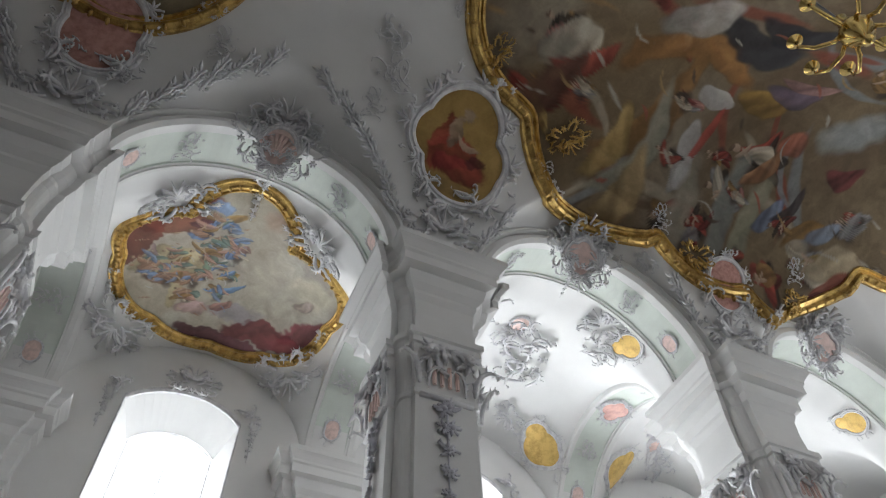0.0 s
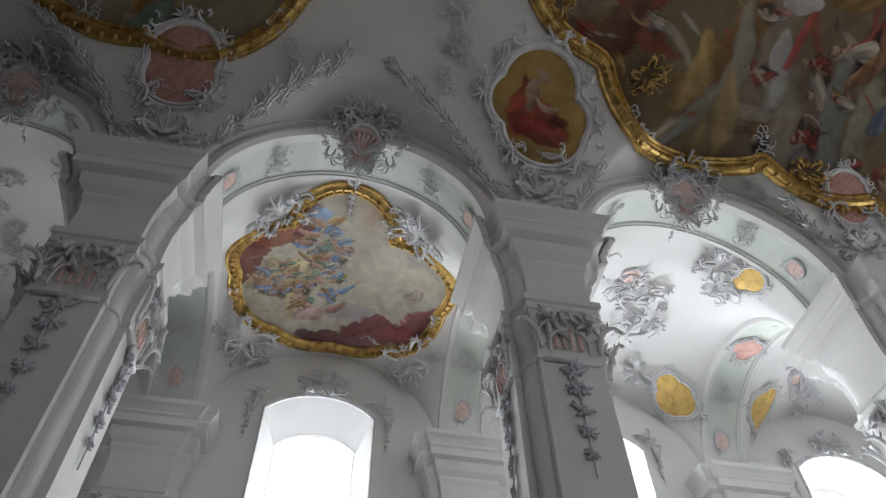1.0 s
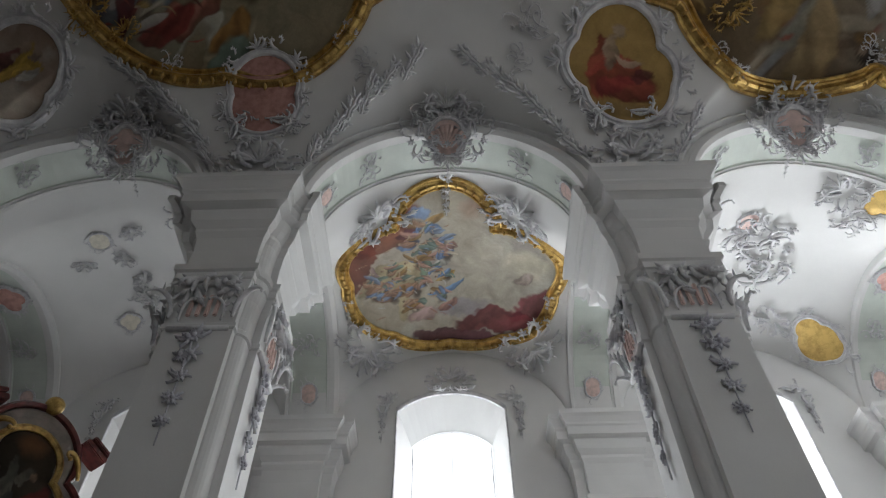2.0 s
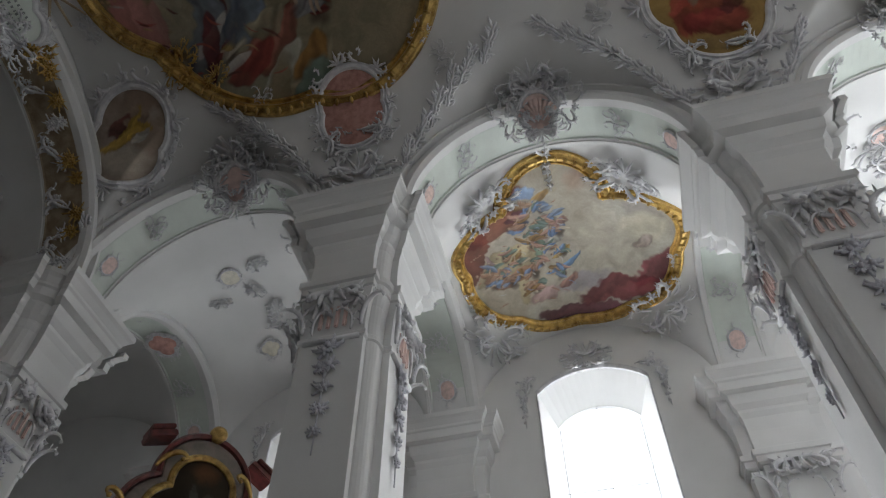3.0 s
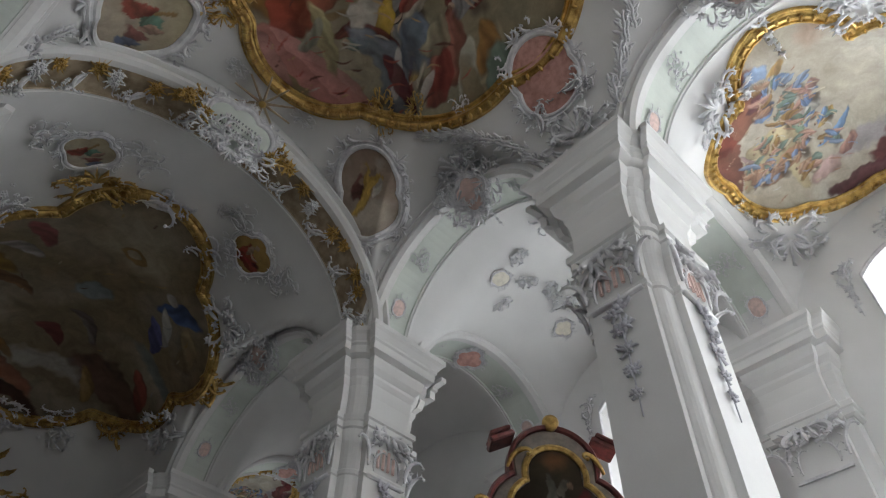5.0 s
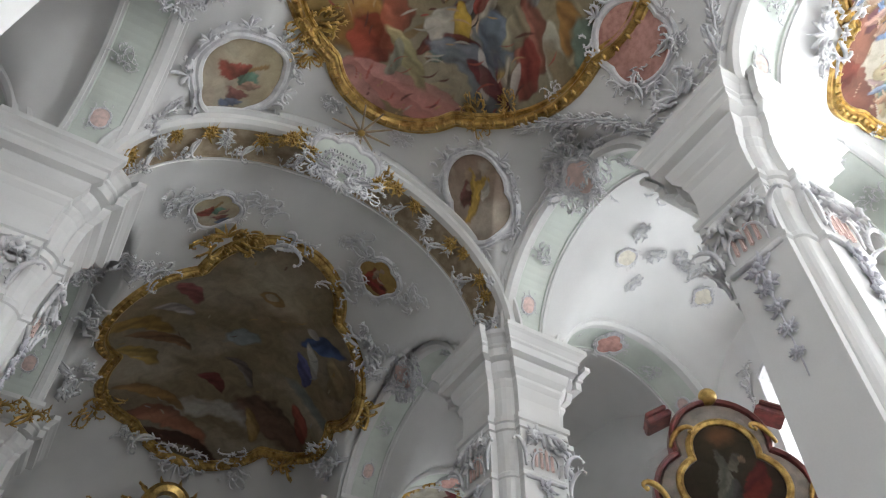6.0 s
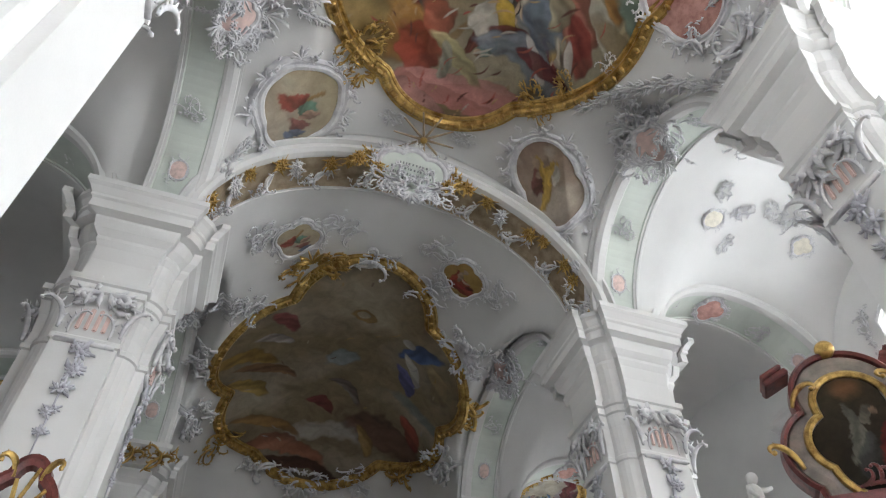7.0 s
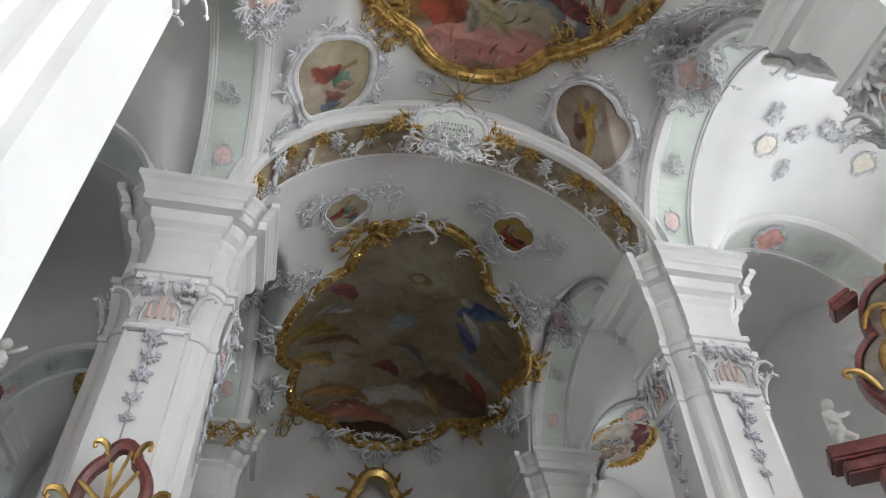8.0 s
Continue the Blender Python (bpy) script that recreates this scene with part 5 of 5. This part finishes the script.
# groins and pendentives of the nave vault
k = 0
for s in (1, -1):
    for yc, hb in BAYS[:4]:
        for sg in (1, -1):
            for d in (0.2, 0.42, 0.64, 0.86, 1.08, 1.3):
                u = NH - d
                v0 = ZC + 4.6 * math.sqrt(1 - (u / NH) ** 2)
                w = (v0 - ZC) / (2.95 + 0.3 * d)
                if w >= 1:
                    continue
                y = yc + sg * (hb + 0.38) * math.sqrt(1 - w * w)
                if not is_clear(AX + s * u, y) or yc < -5 and d > 0.6:
                    continue
                ornament("groin", k, Vector((AX + s * u, y, v0 - 0.03)), (-s * 0.6, -sg * 0.25, -1), (-s * 0.5, -sg * 0.55, 0.8), 0.8, 0.12 * (k % 3))
                k += 1
            ornament("spray", k, Vector((AX + s * (NH - 1.25), yc + sg * (hb * 0.62), nave_z(AX + s * (NH - 1.25), yc + sg * hb * 0.62) - 0.02)), normal_at(nave_z, AX + s * (NH - 1.25), yc + sg * hb * 0.62), (-s, 0, 0.3), 0.55)
    for y in ROWS[1:4]:
        for dy in (-0.75, 0.75):
            on_vault(nave_z, "branch", k, AX + s * (NH - 0.5), y + dy * 0.7, (-s, 0, 1), 0.6, dy)
            k += 1
        on_vault(nave_z, "crest", k, AX + s * (NH - 0.12), y, (-s * 0.2, 0, 1), 0.9)
    # pale reliefs between the two ceiling pictures
    for x, y, sc in ((2.6, -1.9, 0.7), (1.9, -1.6, 0.6)):
        on_vault(nave_z, "spray", k, AX + s * x, y, (-s, 0.3, 0.3), sc, 0.4 * k)
        k += 1
# gilded rocaille knots on the ceiling frames
for x, y, sc, sp in ((0.65, 7.1, 0.75, 0.6), (0.85, 7.85, 0.55, 0.3), (4.88, 7.19, 0.6, -0.6), (5.26, 6.46, 0.4, -0.8), (5.14, -5.91, 0.6, 2.4), (4.15, -3.7, 0.5, 2.8), (6.23, -9.83, 0.55, 1.7), (6.35, -12.9, 0.5, 1.5)):
    on_vault(nave_z, "crest", k, x, y, (0, 1, 0.1), sc, sp, gilt=True)
    k += 1
# leaf tufts along the ceiling frames
for cx, cy, rx, ry, n in ((AX, -10.3, 4.05, 7.8, 16), (AX + 0.1, 4.9, 3.65, 4.2, 12)):
    for i in range(n):
        a = 2 * math.pi * (i + 0.5) / n
        x, y = cx + rx * math.cos(a), cy + ry * math.sin(a)
        if abs(x - AX) < NH - 0.3 and y < YA - 0.2 and is_clear(x, y):
            on_vault(nave_z, "crest", i, x, y, (math.cos(a), math.sin(a), 0), 0.36)

# aisle vault reliefs
for s in (1, -1):
    fx = lambda d: AX + s * d
    yc = BAYS[2][0]
    for x, dy, kd, sc, sp in ((6.45, 1.55, "crest", 0.9, 0.6), (6.45, -1.6, "crest", 0.9, -0.6), (5.75, 0.0, "drop", 0.8, 0), (10.5, 2.15, "crest", 1.0, 2.4), (10.5, -2.15, "crest", 1.0, -2.4), (9.3, 2.55, "drop", 0.6, 0), (9.3, -2.55, "drop", 0.6, 0)):
        on_vault(aisle_z, kd, k, fx(x), yc + dy, (-s, 0, 0.2), sc, sp)
        k += 1
    for bi in (0, 1, 3):
        yc = BAYS[bi][0]
        if bi == 3:
            spots = ((7.0, 0.3, "crest", 0.36, 0.5), (7.9, 0.8, "crest", 0.36, 2.0), (8.7, 0.6, "crest", 0.36, 1.0), (7.9, 1.7, "crest", 0.32, 2.8), (9.3, 0.6, "spray", 0.6, 1.0), (6.6, -1.2, "spray", 0.8, 3.0), (10.3, -0.9, "spray", 0.8, 4.0))
        else:
            spots = ((8.45, -0.8, "spray", 1.5, 0.4), (7.4, -0.1, "spray", 0.9, 2.2), (5.95, -1.6, "crest", 0.7, 0.9), (6.6, -2.0, "spray", 0.7, 2.6), (10.3, -1.3, "crest", 0.6, 2.6), (10.4, 0.9, "spray", 1.0, 4.0), (9.4, 1.3, "spray", 0.9, 1.0), (6.6, 1.5, "spray", 1.0, 1.5))
        for x, dy, kd, sc, sp in spots:
            on_vault(aisle_z, kd, k, fx(x), yc + dy, (-s, 0, 0.2), sc, sp)
            k += 1
        vault_medallion("small pale cartouche in a ring of leaves", aisle_z, fx(7.2), yc + 1.1 * (1 if bi == 3 else 0), (-s, 0, 0.2), OVAL, IVORY if bi == 3 else PALEPINK, 0.36, seed=70 + bi, busy=8)
        vault_medallion("small pale cartouche in a ring of leaves", aisle_z, fx(9.95), yc + 1.2, (-s, 0, 0.2), QUAT, IVORY if bi == 3 else PALEPINK, 0.4, seed=75 + bi, busy=8)
        if bi < 3:
            for sg in (1, -1):
                vault_medallion("gilded lattice panel with a stucco border", aisle_z, fx(6.05), yc + sg * 2.2, (s, -sg, 0), [(0, 0.3, 0.3), (0, -0.2, 0.5)], OCHRE, 0.6, seed=84 + bi, busy=9)
                vault_medallion("gilded lattice panel with a stucco border", aisle_z, fx(10.45), yc + sg * 2.25, (-s, -sg, 0), [(0, 0.3, 0.4), (0, -0.2, 0.62), (0.2, -0.5, 0.4)], OCHRE, 0.8, seed=80 + bi, busy=9)
    # above and beside the windows
    for yc, hb in BAYS[:4]:
        xw = fx(WALL - 0.02)
        ornament("crest", 1, (xw, yc, 13.75), (-s, 0, 0), (0, 0, 1), 0.85)
        for sg in (1, -1):
            ornament("drop", 2, (xw, yc + sg * 1.7, 12.7), (-s, 0, 0), (0, 0, 1), 0.8)
            ornament("branch", 0, (xw, yc + sg * 1.55, 13.2), (-s, 0, 0), (0, 0, 1), 0.6, 0.8 * sg)

# ---- chancel arch: inscription cartouche, ray wheel, gilded garlands ----
tab = medallion("pale green inscription cartouche with rocaille on the chancel arch", (2.58, YA - 0.2, 15.05), (0, -0.9, -0.45), (0, 0, 1), [(-0.5, 0.1, 0.42), (0.5, 0.1, 0.42), (0, -0.15, 0.5), (0, 0.25, 0.4)], GREEN, 0.85, busy=24, seed=90, k=1.0)
for z, w in ((0.22, 0.4), (0.06, 0.62), (-0.1, 0.55), (-0.24, 0.36)):
    bm = bmesh.new()
    x = -w
    rr = random.Random(int(100 + z * 100))
    while x < w:
        step = rr.uniform(0.05, 0.12)
        box(bm, x, x + step * 0.45, z - 0.03, z + 0.03, 0.066, 0.08)
        x += step
    tagged(part("inscription_line", bm, LETTER, tab, "illegible dark lettering"), kind="stuff")
wheel = thing("ray_wheel", "dark gilded wheel of rays on the vault", "ornament", m=orient(Vector((2.78, 9.2, nave_z(2.78, 9.2) - 0.28)), normal_at(nave_z, 2.78, 9.2), (0, -1, 0.3), 1.1))
bm = bmesh.new()
bmesh.ops.create_uvsphere(bm, u_segments=12, v_segments=8, radius=0.09, matrix=Matrix.Translation((0, 0, 0.08)))
part("hub", bm, GOLD, wheel)
for i in range(10):
    a = 2 * math.pi * i / 10
    bm = bmesh.new()
    tube(bm, [Vector((0.06 * math.cos(a), 0.06 * math.sin(a), 0.07)), Vector((0.7 * math.cos(a), 0.7 * math.sin(a), 0.06))], [0.035, 0.02], k=5)
    part("ray", bm, DULLGOLD, wheel)
for i in range(30):
    a = math.pi * (i + 0.5) / 30
    c, z = math.cos(a), math.sin(a)
    n = -Vector((c / NH, 0, z / 3.72)).normalized()
    if i % 3 == 2:
        p = Vector((AX + (NH - 0.05) * c, YA + 0.75, ZC + 3.72 * z))
        ornament("branch", i, p - n * 0.02, n, (-z, 0, c), 0.7, 1.6 + 0.4 * (i % 2))
    else:
        p = Vector((AX + (NH - 0.05) * c, YA + 0.22 + 0.12 * (i % 2), ZC + 3.72 * z))
        ornament("posy", i, p, (n + Vector((0, -0.4, 0))), (-z, 0, c), 0.4 + 0.06 * (i % 3), 0.7 * i, gilt=(i % 4 != 1))
        if i % 2:
            ornament("posy", i + 1, p + Vector((0, 0.16, 0)), (n + Vector((0, -0.3, 0))), (-z, 0, c), 0.4, 1.1 * i)
# choir vault reliefs
for i in range(14):
    a = 2 * math.pi * (i + 0.5) / 14
    x, y = AX + 4.0 * math.cos(a), 17.8 + 4.9 * math.sin(a)
    if CY0 + 0.2 < y < CY1 - 0.4 and abs(x - AX) < NH - 0.3:
        on_vault(choir_z, ("crest", "branch", "spray")[i % 3], i, x, y, (math.cos(a), math.sin(a), 0), 1.0, gilt=(i % 4 == 1))
for x, m in ((-2.3, F_MED3), (2.3, F_MED)):
    vault_medallion("dim painted medallion on the choir vault", choir_z, AX + x, 12.5, (0, -1, 0.3), QUAT + [(0, 0, 0.5)], m, 0.95, seed=95, busy=10)


# ---- side altar in the aisle ----
def altar_outline(scale=1.0):
    return [v * scale for v in union_outline([(0, 0.55, 0.72), (-0.42, -0.3, 0.7), (0.42, -0.3, 0.7), (0, -0.8, 0.85)], 96)]


def side_altar(x, y, zc, label, turn):
    e = thing("side_altar", label, "altar", m=pose(x, y, zc, 0, 0, turn) @ Matrix.Scale(0.8, 4))
    up = Matrix(((1, 0, 0, 0), (0, 0, -1, 0), (0, 1, 0, 0), (0, 0, 0, 1)))   # local plane stands upright and faces the nave's west

    def add(name, bm, material, text="", smooth=False):
        bm.transform(up)
        return part(name, bm, material, e, text, smooth)
    o = altar_outline(1.1)
    bm = bmesh.new()
    uv = flat_patch(bm, o, 0.1, 30)
    canvas = add("canvas", bm, FRESCO, "dark oil painting", True)
    put_paint(canvas, uv, F_ALTAR)
    bm = bmesh.new()
    flat_frame(bm, o, [(-0.05, 0.05), (-0.05, 0.16), (0.02, 0.22), (0.1, 0.18), (0.13, 0.12)])
    canvas.parent = add("picture_frame", bm, GOLD, "gilded lobed frame")
    bm = bmesh.new()
    o2 = altar_outline(1.62)
    flat_frame(bm, o2, [(-0.52, 0.1), (-0.3, 0.12), (-0.1, 0.1), (-0.02, 0.0), (0.0, -0.5)])
    add("retable", bm, RETABLE, "grey-brown marbled retable")
    bm = bmesh.new()
    flat_frame(bm, o2, [(-0.05, 0.0), (-0.04, 0.16), (0.03, 0.22), (0.1, 0.14), (0.11, -0.3)])
    add("outer_moulding", bm, MARBLE, "dark red marbled moulding")
    for sg in (1, -1):
        bm = bmesh.new()
        box(bm, *sorted((sg * 0.22, sg * 0.95)), 1.95, 2.12, -0.3, 0.32, 0.03)
        box(bm, *sorted((sg * 0.28, sg * 0.9)), 2.12, 2.24, -0.3, 0.4, 0.03)
        bm.transform(Matrix.Rotation(-sg * 0.45, 4, "Z"))
        add("pediment", bm, MARBLE, "broken dark red pediment")
        for x, y, a, L, t, w in ((1.3, 0.7, 0.2, 1.1, 4.4, 0.09), (1.6, -0.9, -0.1, 1.2, -4.2, 0.1)):
            bm = bmesh.new()
            curl(bm, sg * x, y, math.pi / 2 + sg * a, L, sg * t, w, 0.2, 22, frill=0.3)
            add("gilded_scroll", bm, GOLD, "gilded volute", True)
        bm = bmesh.new()
        box(bm, *sorted((sg * 1.35, sg * 3.2)), -2.3, -1.95, -0.5, 0.45, 0.06)
        box(bm, *sorted((sg * 1.5, sg * 3.0)), -2.6, -2.3, -0.4, 0.35, 0.05)
        box(bm, *sorted((sg * 1.6, sg * 2.4)), -11.4, -2.6, -0.35, 0.3, 0.04)
        add("column_block", bm, MARBLE, "dark red marbled column and entablature")
    bm = bmesh.new()
    bmesh.ops.create_uvsphere(bm, u_segments=20, v_segments=12, radius=0.24, matrix=Matrix.Translation((0, 2.2, 0.15)))
    add("orb", bm, GOLD, "gilded orb", True)
    bm = bmesh.new()
    box(bm, -1.5, 1.5, -2.0, -1.6, -0.3, 0.25, 0.05)
    box(bm, -1.4, 1.4, -11.4, -2.0, -0.35, 0.1, 0.05)
    for q in range(8):
        curl(bm, -0.7 + q * 0.2, -1.55, 0.4 * q, 0.6, 3.5 - 7 * (q % 2), 0.06, 0.3, frill=0.3)
    add("predella", bm, MARBLE, "dark red marbled altar base")
    return e


side_altar(11.15, 8.1, 9.1, "dark red and gilded side altar with a lobed painting", -37)
side_altar(AX * 2 - 11.9, 8.6, 9.1, "dark red and gilded side altar with a lobed painting", 37)


def putto(x, y, z, turn, size=1.0):
    """A plain white figure: rounded body masses fused into one mesh."""
    bm = bmesh.new()
    def blob(px, py, pz, r, sx=1, sy=1, sz=1):
        bmesh.ops.create_uvsphere(bm, u_segments=14, v_segments=10, radius=r, matrix=Matrix.Translation((px, py, pz)) @ Matrix.Diagonal((sx, sy, sz, 1)))
    blob(0, 0, 0.62, 0.17, 1, 0.8, 1.35)
    blob(0, 0, 0.42, 0.16, 1.05, 0.9, 1)
    blob(0.02, -0.02, 0.96, 0.115, 1, 1, 1.1)
    tube(bm, [Vector((0.13, 0, 0.75)), Vector((0.3, -0.05, 0.78)), Vector((0.46, -0.06, 0.86))], [0.06, 0.05, 0.04], k=8)
    tube(bm, [Vector((-0.13, 0, 0.75)), Vector((-0.24, -0.1, 0.58)), Vector((-0.2, -0.2, 0.42))], [0.06, 0.05, 0.04], k=8)
    tube(bm, [Vector((0.08, 0, 0.4)), Vector((0.17, -0.16, 0.22)), Vector((0.16, -0.05, 0.0))], [0.1, 0.08, 0.055], k=8)
    tube(bm, [Vector((-0.08, 0, 0.4)), Vector((-0.14, -0.1, 0.2)), Vector((-0.12, 0.03, 0.0))], [0.1, 0.08, 0.055], k=8)
    ob = part("statue", bm, PUTTO, smooth=True)
    ob.matrix_world = pose(x, y, z, 0, 0, turn) @ Matrix.Diagonal((size, size, size, 1))
    return tagged(ob, "small white plaster cherub statue on the altar", "statue")


putto(9.4, 9.45, 7.54, 10, 0.95)
putto(-4.6, 10.0, 7.54, -10, 0.85)


# gilded altar crests before the chancel pillars
def crest(x, y, z):
    e = thing("altar_crest", "dark red and gilded altar crest with a spoked gold wheel", "altar", m=pose(x, y, z) @ Matrix.Diagonal((0.8, 0.8, 1, 1)))
    bm = bmesh.new()
    box(bm, -0.75, 0.75, -0.25, 0.35, -z, -0.75, 0.04)
    box(bm, -0.5, 0.5, -0.05, 0.3, -0.8, -0.2, 0.04)
    part("base", bm, MARBLE, e)
    R0 = Matrix(((1, 0, 0, 0), (0, 0, -1, -0.15), (0, 1, 0, 0), (0, 0, 0, 1)))
    bm = bmesh.new()
    flat_frame(bm, union_outline([(0, 0.1, 0.5), (0.35, -0.3, 0.34), (-0.35, -0.3, 0.34), (0, 0.55, 0.22)], 60), [(-0.1, -0.05), (-0.08, 0.1), (0.0, 0.14), (0.08, 0.1), (0.1, -0.1)])
    bm.transform(R0)
    part("backboard", bm, MARBLE, e, "dark red curved backboard")
    for sg in (1, -1):
        for x, y, a, L, t in ((0.2, 0.5, math.pi / 2, 0.5, -4.0), (0.55, -0.1, math.pi / 2 - sg * 0.4, 0.6, -4.4), (0.4, -0.55, 0.2 if sg > 0 else math.pi - 0.2, 0.5, 4.0)):
            bm = bmesh.new()
            curl(bm, sg * x, y, a, L, sg * t, 0.06, 0.1, frill=0.4)
            bm.transform(R0)
            part("gilded_scroll", bm, GOLD, e)
    for i in range(8):
        a = math.pi * i / 4 + 0.2
        bm = bmesh.new()
        tube(bm, [Vector((0, -0.12, 0.12)), Vector((0.6 * math.cos(a), -0.12 + 0.6 * math.sin(a), 0.14))], [0.05, 0.03], k=5)
        bm.transform(R0)
        part("spoke", bm, GOLD if i % 2 else OCHRE, e)
    bm = bmesh.new()
    tube(bm, [Vector((-0.05, -0.2, 0.25)), Vector((0.15, 0.62, 0.2))], [0.035, 0.03], k=6)
    bm.transform(R0)
    part("staff", bm, GOLD, e, "gold staff")
    return e


crest(-2.15, 9.25, 5.6)
crest(7.75, 9.25, 4.75)

# high altar at the end of the choir
ha = thing("high_altar", "dark gilded high altar with a crowned centre", "altar", m=pose(AX + 0.1, 23.4, 0))
bm = bmesh.new()
box(bm, -1.3, 1.3, -0.3, 0.5, 0, 10.9, 0.05)
box(bm, -1.7, 1.7, -0.5, 0.5, 10.9, 11.3, 0.08)
part("body", bm, MARBLE, ha)
for sg in (1, -1):
    bm = bmesh.new()
    bmesh.ops.create_cone(bm, cap_ends=True, segments=20, radius1=0.26, radius2=0.22, depth=10.4, matrix=Matrix.Translation((sg * 1.35, -0.6, 5.7)))
    part("column", bm, MARBLE, ha)
bm = bmesh.new()
o = [Vector((v.x, v.y)) for v in union_outline([(0, 0, 0.9), (0, 0.7, 0.6)], 48)]
flat_frame(bm, o, [(-0.2, 0), (-0.2, 0.3), (0.0, 0.36), (0.15, 0.25), (0.2, 0)])
for q in range(14):
    leaf(bm, 1.0 * math.cos(q * 0.45), 1.1 * math.sin(q * 0.45), q * 0.45, 0.5, 0.1, 0.4, 0.2)
bm.transform(Matrix(((1, 0, 0, 0), (0, 0, -1, -0.3), (0, 1, 0, 12.1), (0, 0, 0, 1))))
part("gilded_crown", bm, GOLD, ha)

# gilded festoons on the cornice of the choir pillars, and round the inscription
for x in (-2.9, -2.2, -1.5):
    ornament("branch", 1, (x, ROWS[-1] - 1.5, 11.5), (0, -1, 0), (0, 0, 1), 0.9, 0.3, gilt=True)
for x, z, sp in ((1.55, 15.3, 0.4), (3.65, 15.3, -0.4), (1.75, 14.85, 1.2), (3.5, 14.85, -1.2), (1.3, 15.05, 2.0), (3.95, 15.0, 2.4)):
    ornament("posy", 0, (x, YA - 0.2, z), (0, -1, -0.4), (0, 0, 1), 0.5, sp, gilt=True)
for x, z, sp in ((2.05, 14.6, 0.5), (3.1, 14.6, -0.5), (2.58, 14.45, 0.0)):
    ornament("crest", 2, (x, YA - 0.16, z), (0, -1, -0.4), (0, 0, 1), 0.8, 3.14 + sp)

# reliefs on the choir's end wall beside the high altar
for i, (x, z, sc) in enumerate(((-2.6, 12.0, 1.3), (2.8, 12.0, 1.3), (-3.4, 11.0, 1.2), (3.5, 11.0, 1.2), (-2.0, 12.9, 0.9), (2.2, 12.9, 0.9))):
    ornament(("crest", "spray", "branch")[i // 2], i, (AX + x, CY1 - 0.08, z), (0, -1, 0), (0, 0, 1), sc, 0.3 * (-1) ** i, gilt=(i // 2 == 2))
for i, (x, y, sp) in enumerate(((-3.2, 12.2, 0.4), (3.2, 12.2, -0.4), (-1.2, 12.0, 0.9), (1.3, 12.0, -0.9), (-3.5, 14.5, 1.2), (3.5, 14.3, -1.2))):
    on_vault(choir_z, "spray", i, AX + x, y, (0, -1, 0.3), 0.8, sp)


# brass chandelier that hangs in the nave
def chandelier(x, y, z):
    e = thing("chandelier", "polished brass chandelier with curled arms on a thin rod", "chandelier", m=pose(x, y, z))
    bm = bmesh.new()
    tube(bm, [Vector((0, 0, 0.4)), Vector((0, 0, float(nave_z(x, y)) - z))], [0.014, 0.014], Vector((1, 0, 0)), k=6)
    part("rod", bm, LEAD, e)
    bm = bmesh.new()
    k = 20
    rings = []
    for r, h in ((0.02, -0.42), (0.08, -0.38), (0.05, -0.32), (0.17, -0.2), (0.2, -0.08), (0.15, 0.04), (0.06, 0.1), (0.09, 0.18), (0.05, 0.26), (0.08, 0.32), (0.02, 0.42)):
        rings.append([bm.verts.new((r * math.cos(6.2832 * j / k), r * math.sin(6.2832 * j / k), h)) for j in range(k)])
    for a, b in zip(rings, rings[1:]):
        for j in range(k):
            bm.faces.new((a[j], a[(j + 1) % k], b[(j + 1) % k], b[j]))
    bm.faces.new(rings[0][::-1]), bm.faces.new(rings[-1])
    part("baluster", bm, BRASS, e, smooth=True)
    for i in range(8):
        a = math.pi * i / 4
        d = Vector((math.cos(a), math.sin(a), 0))
        bm = bmesh.new()
        tube(bm, [d * 0.1 + Vector((0, 0, 0.0)), d * 0.28 + Vector((0, 0, -0.16)), d * 0.5 + Vector((0, 0, -0.14)), d * 0.62 + Vector((0, 0, 0.02)), d * 0.6 + Vector((0, 0, 0.12))], [0.03, 0.028, 0.026, 0.024, 0.02], k=8)
        arm = part("arm", bm, BRASS, e, smooth=True)
        bm = bmesh.new()
        bmesh.ops.create_cone(bm, cap_ends=True, segments=14, radius1=0.03, radius2=0.1, depth=0.05, matrix=Matrix.Translation(d * 0.6 + Vector((0, 0, 0.14))))
        part("drip_pan", bm, BRASS, arm)
    return e


chandelier(0.16, -5.85, 9.8)
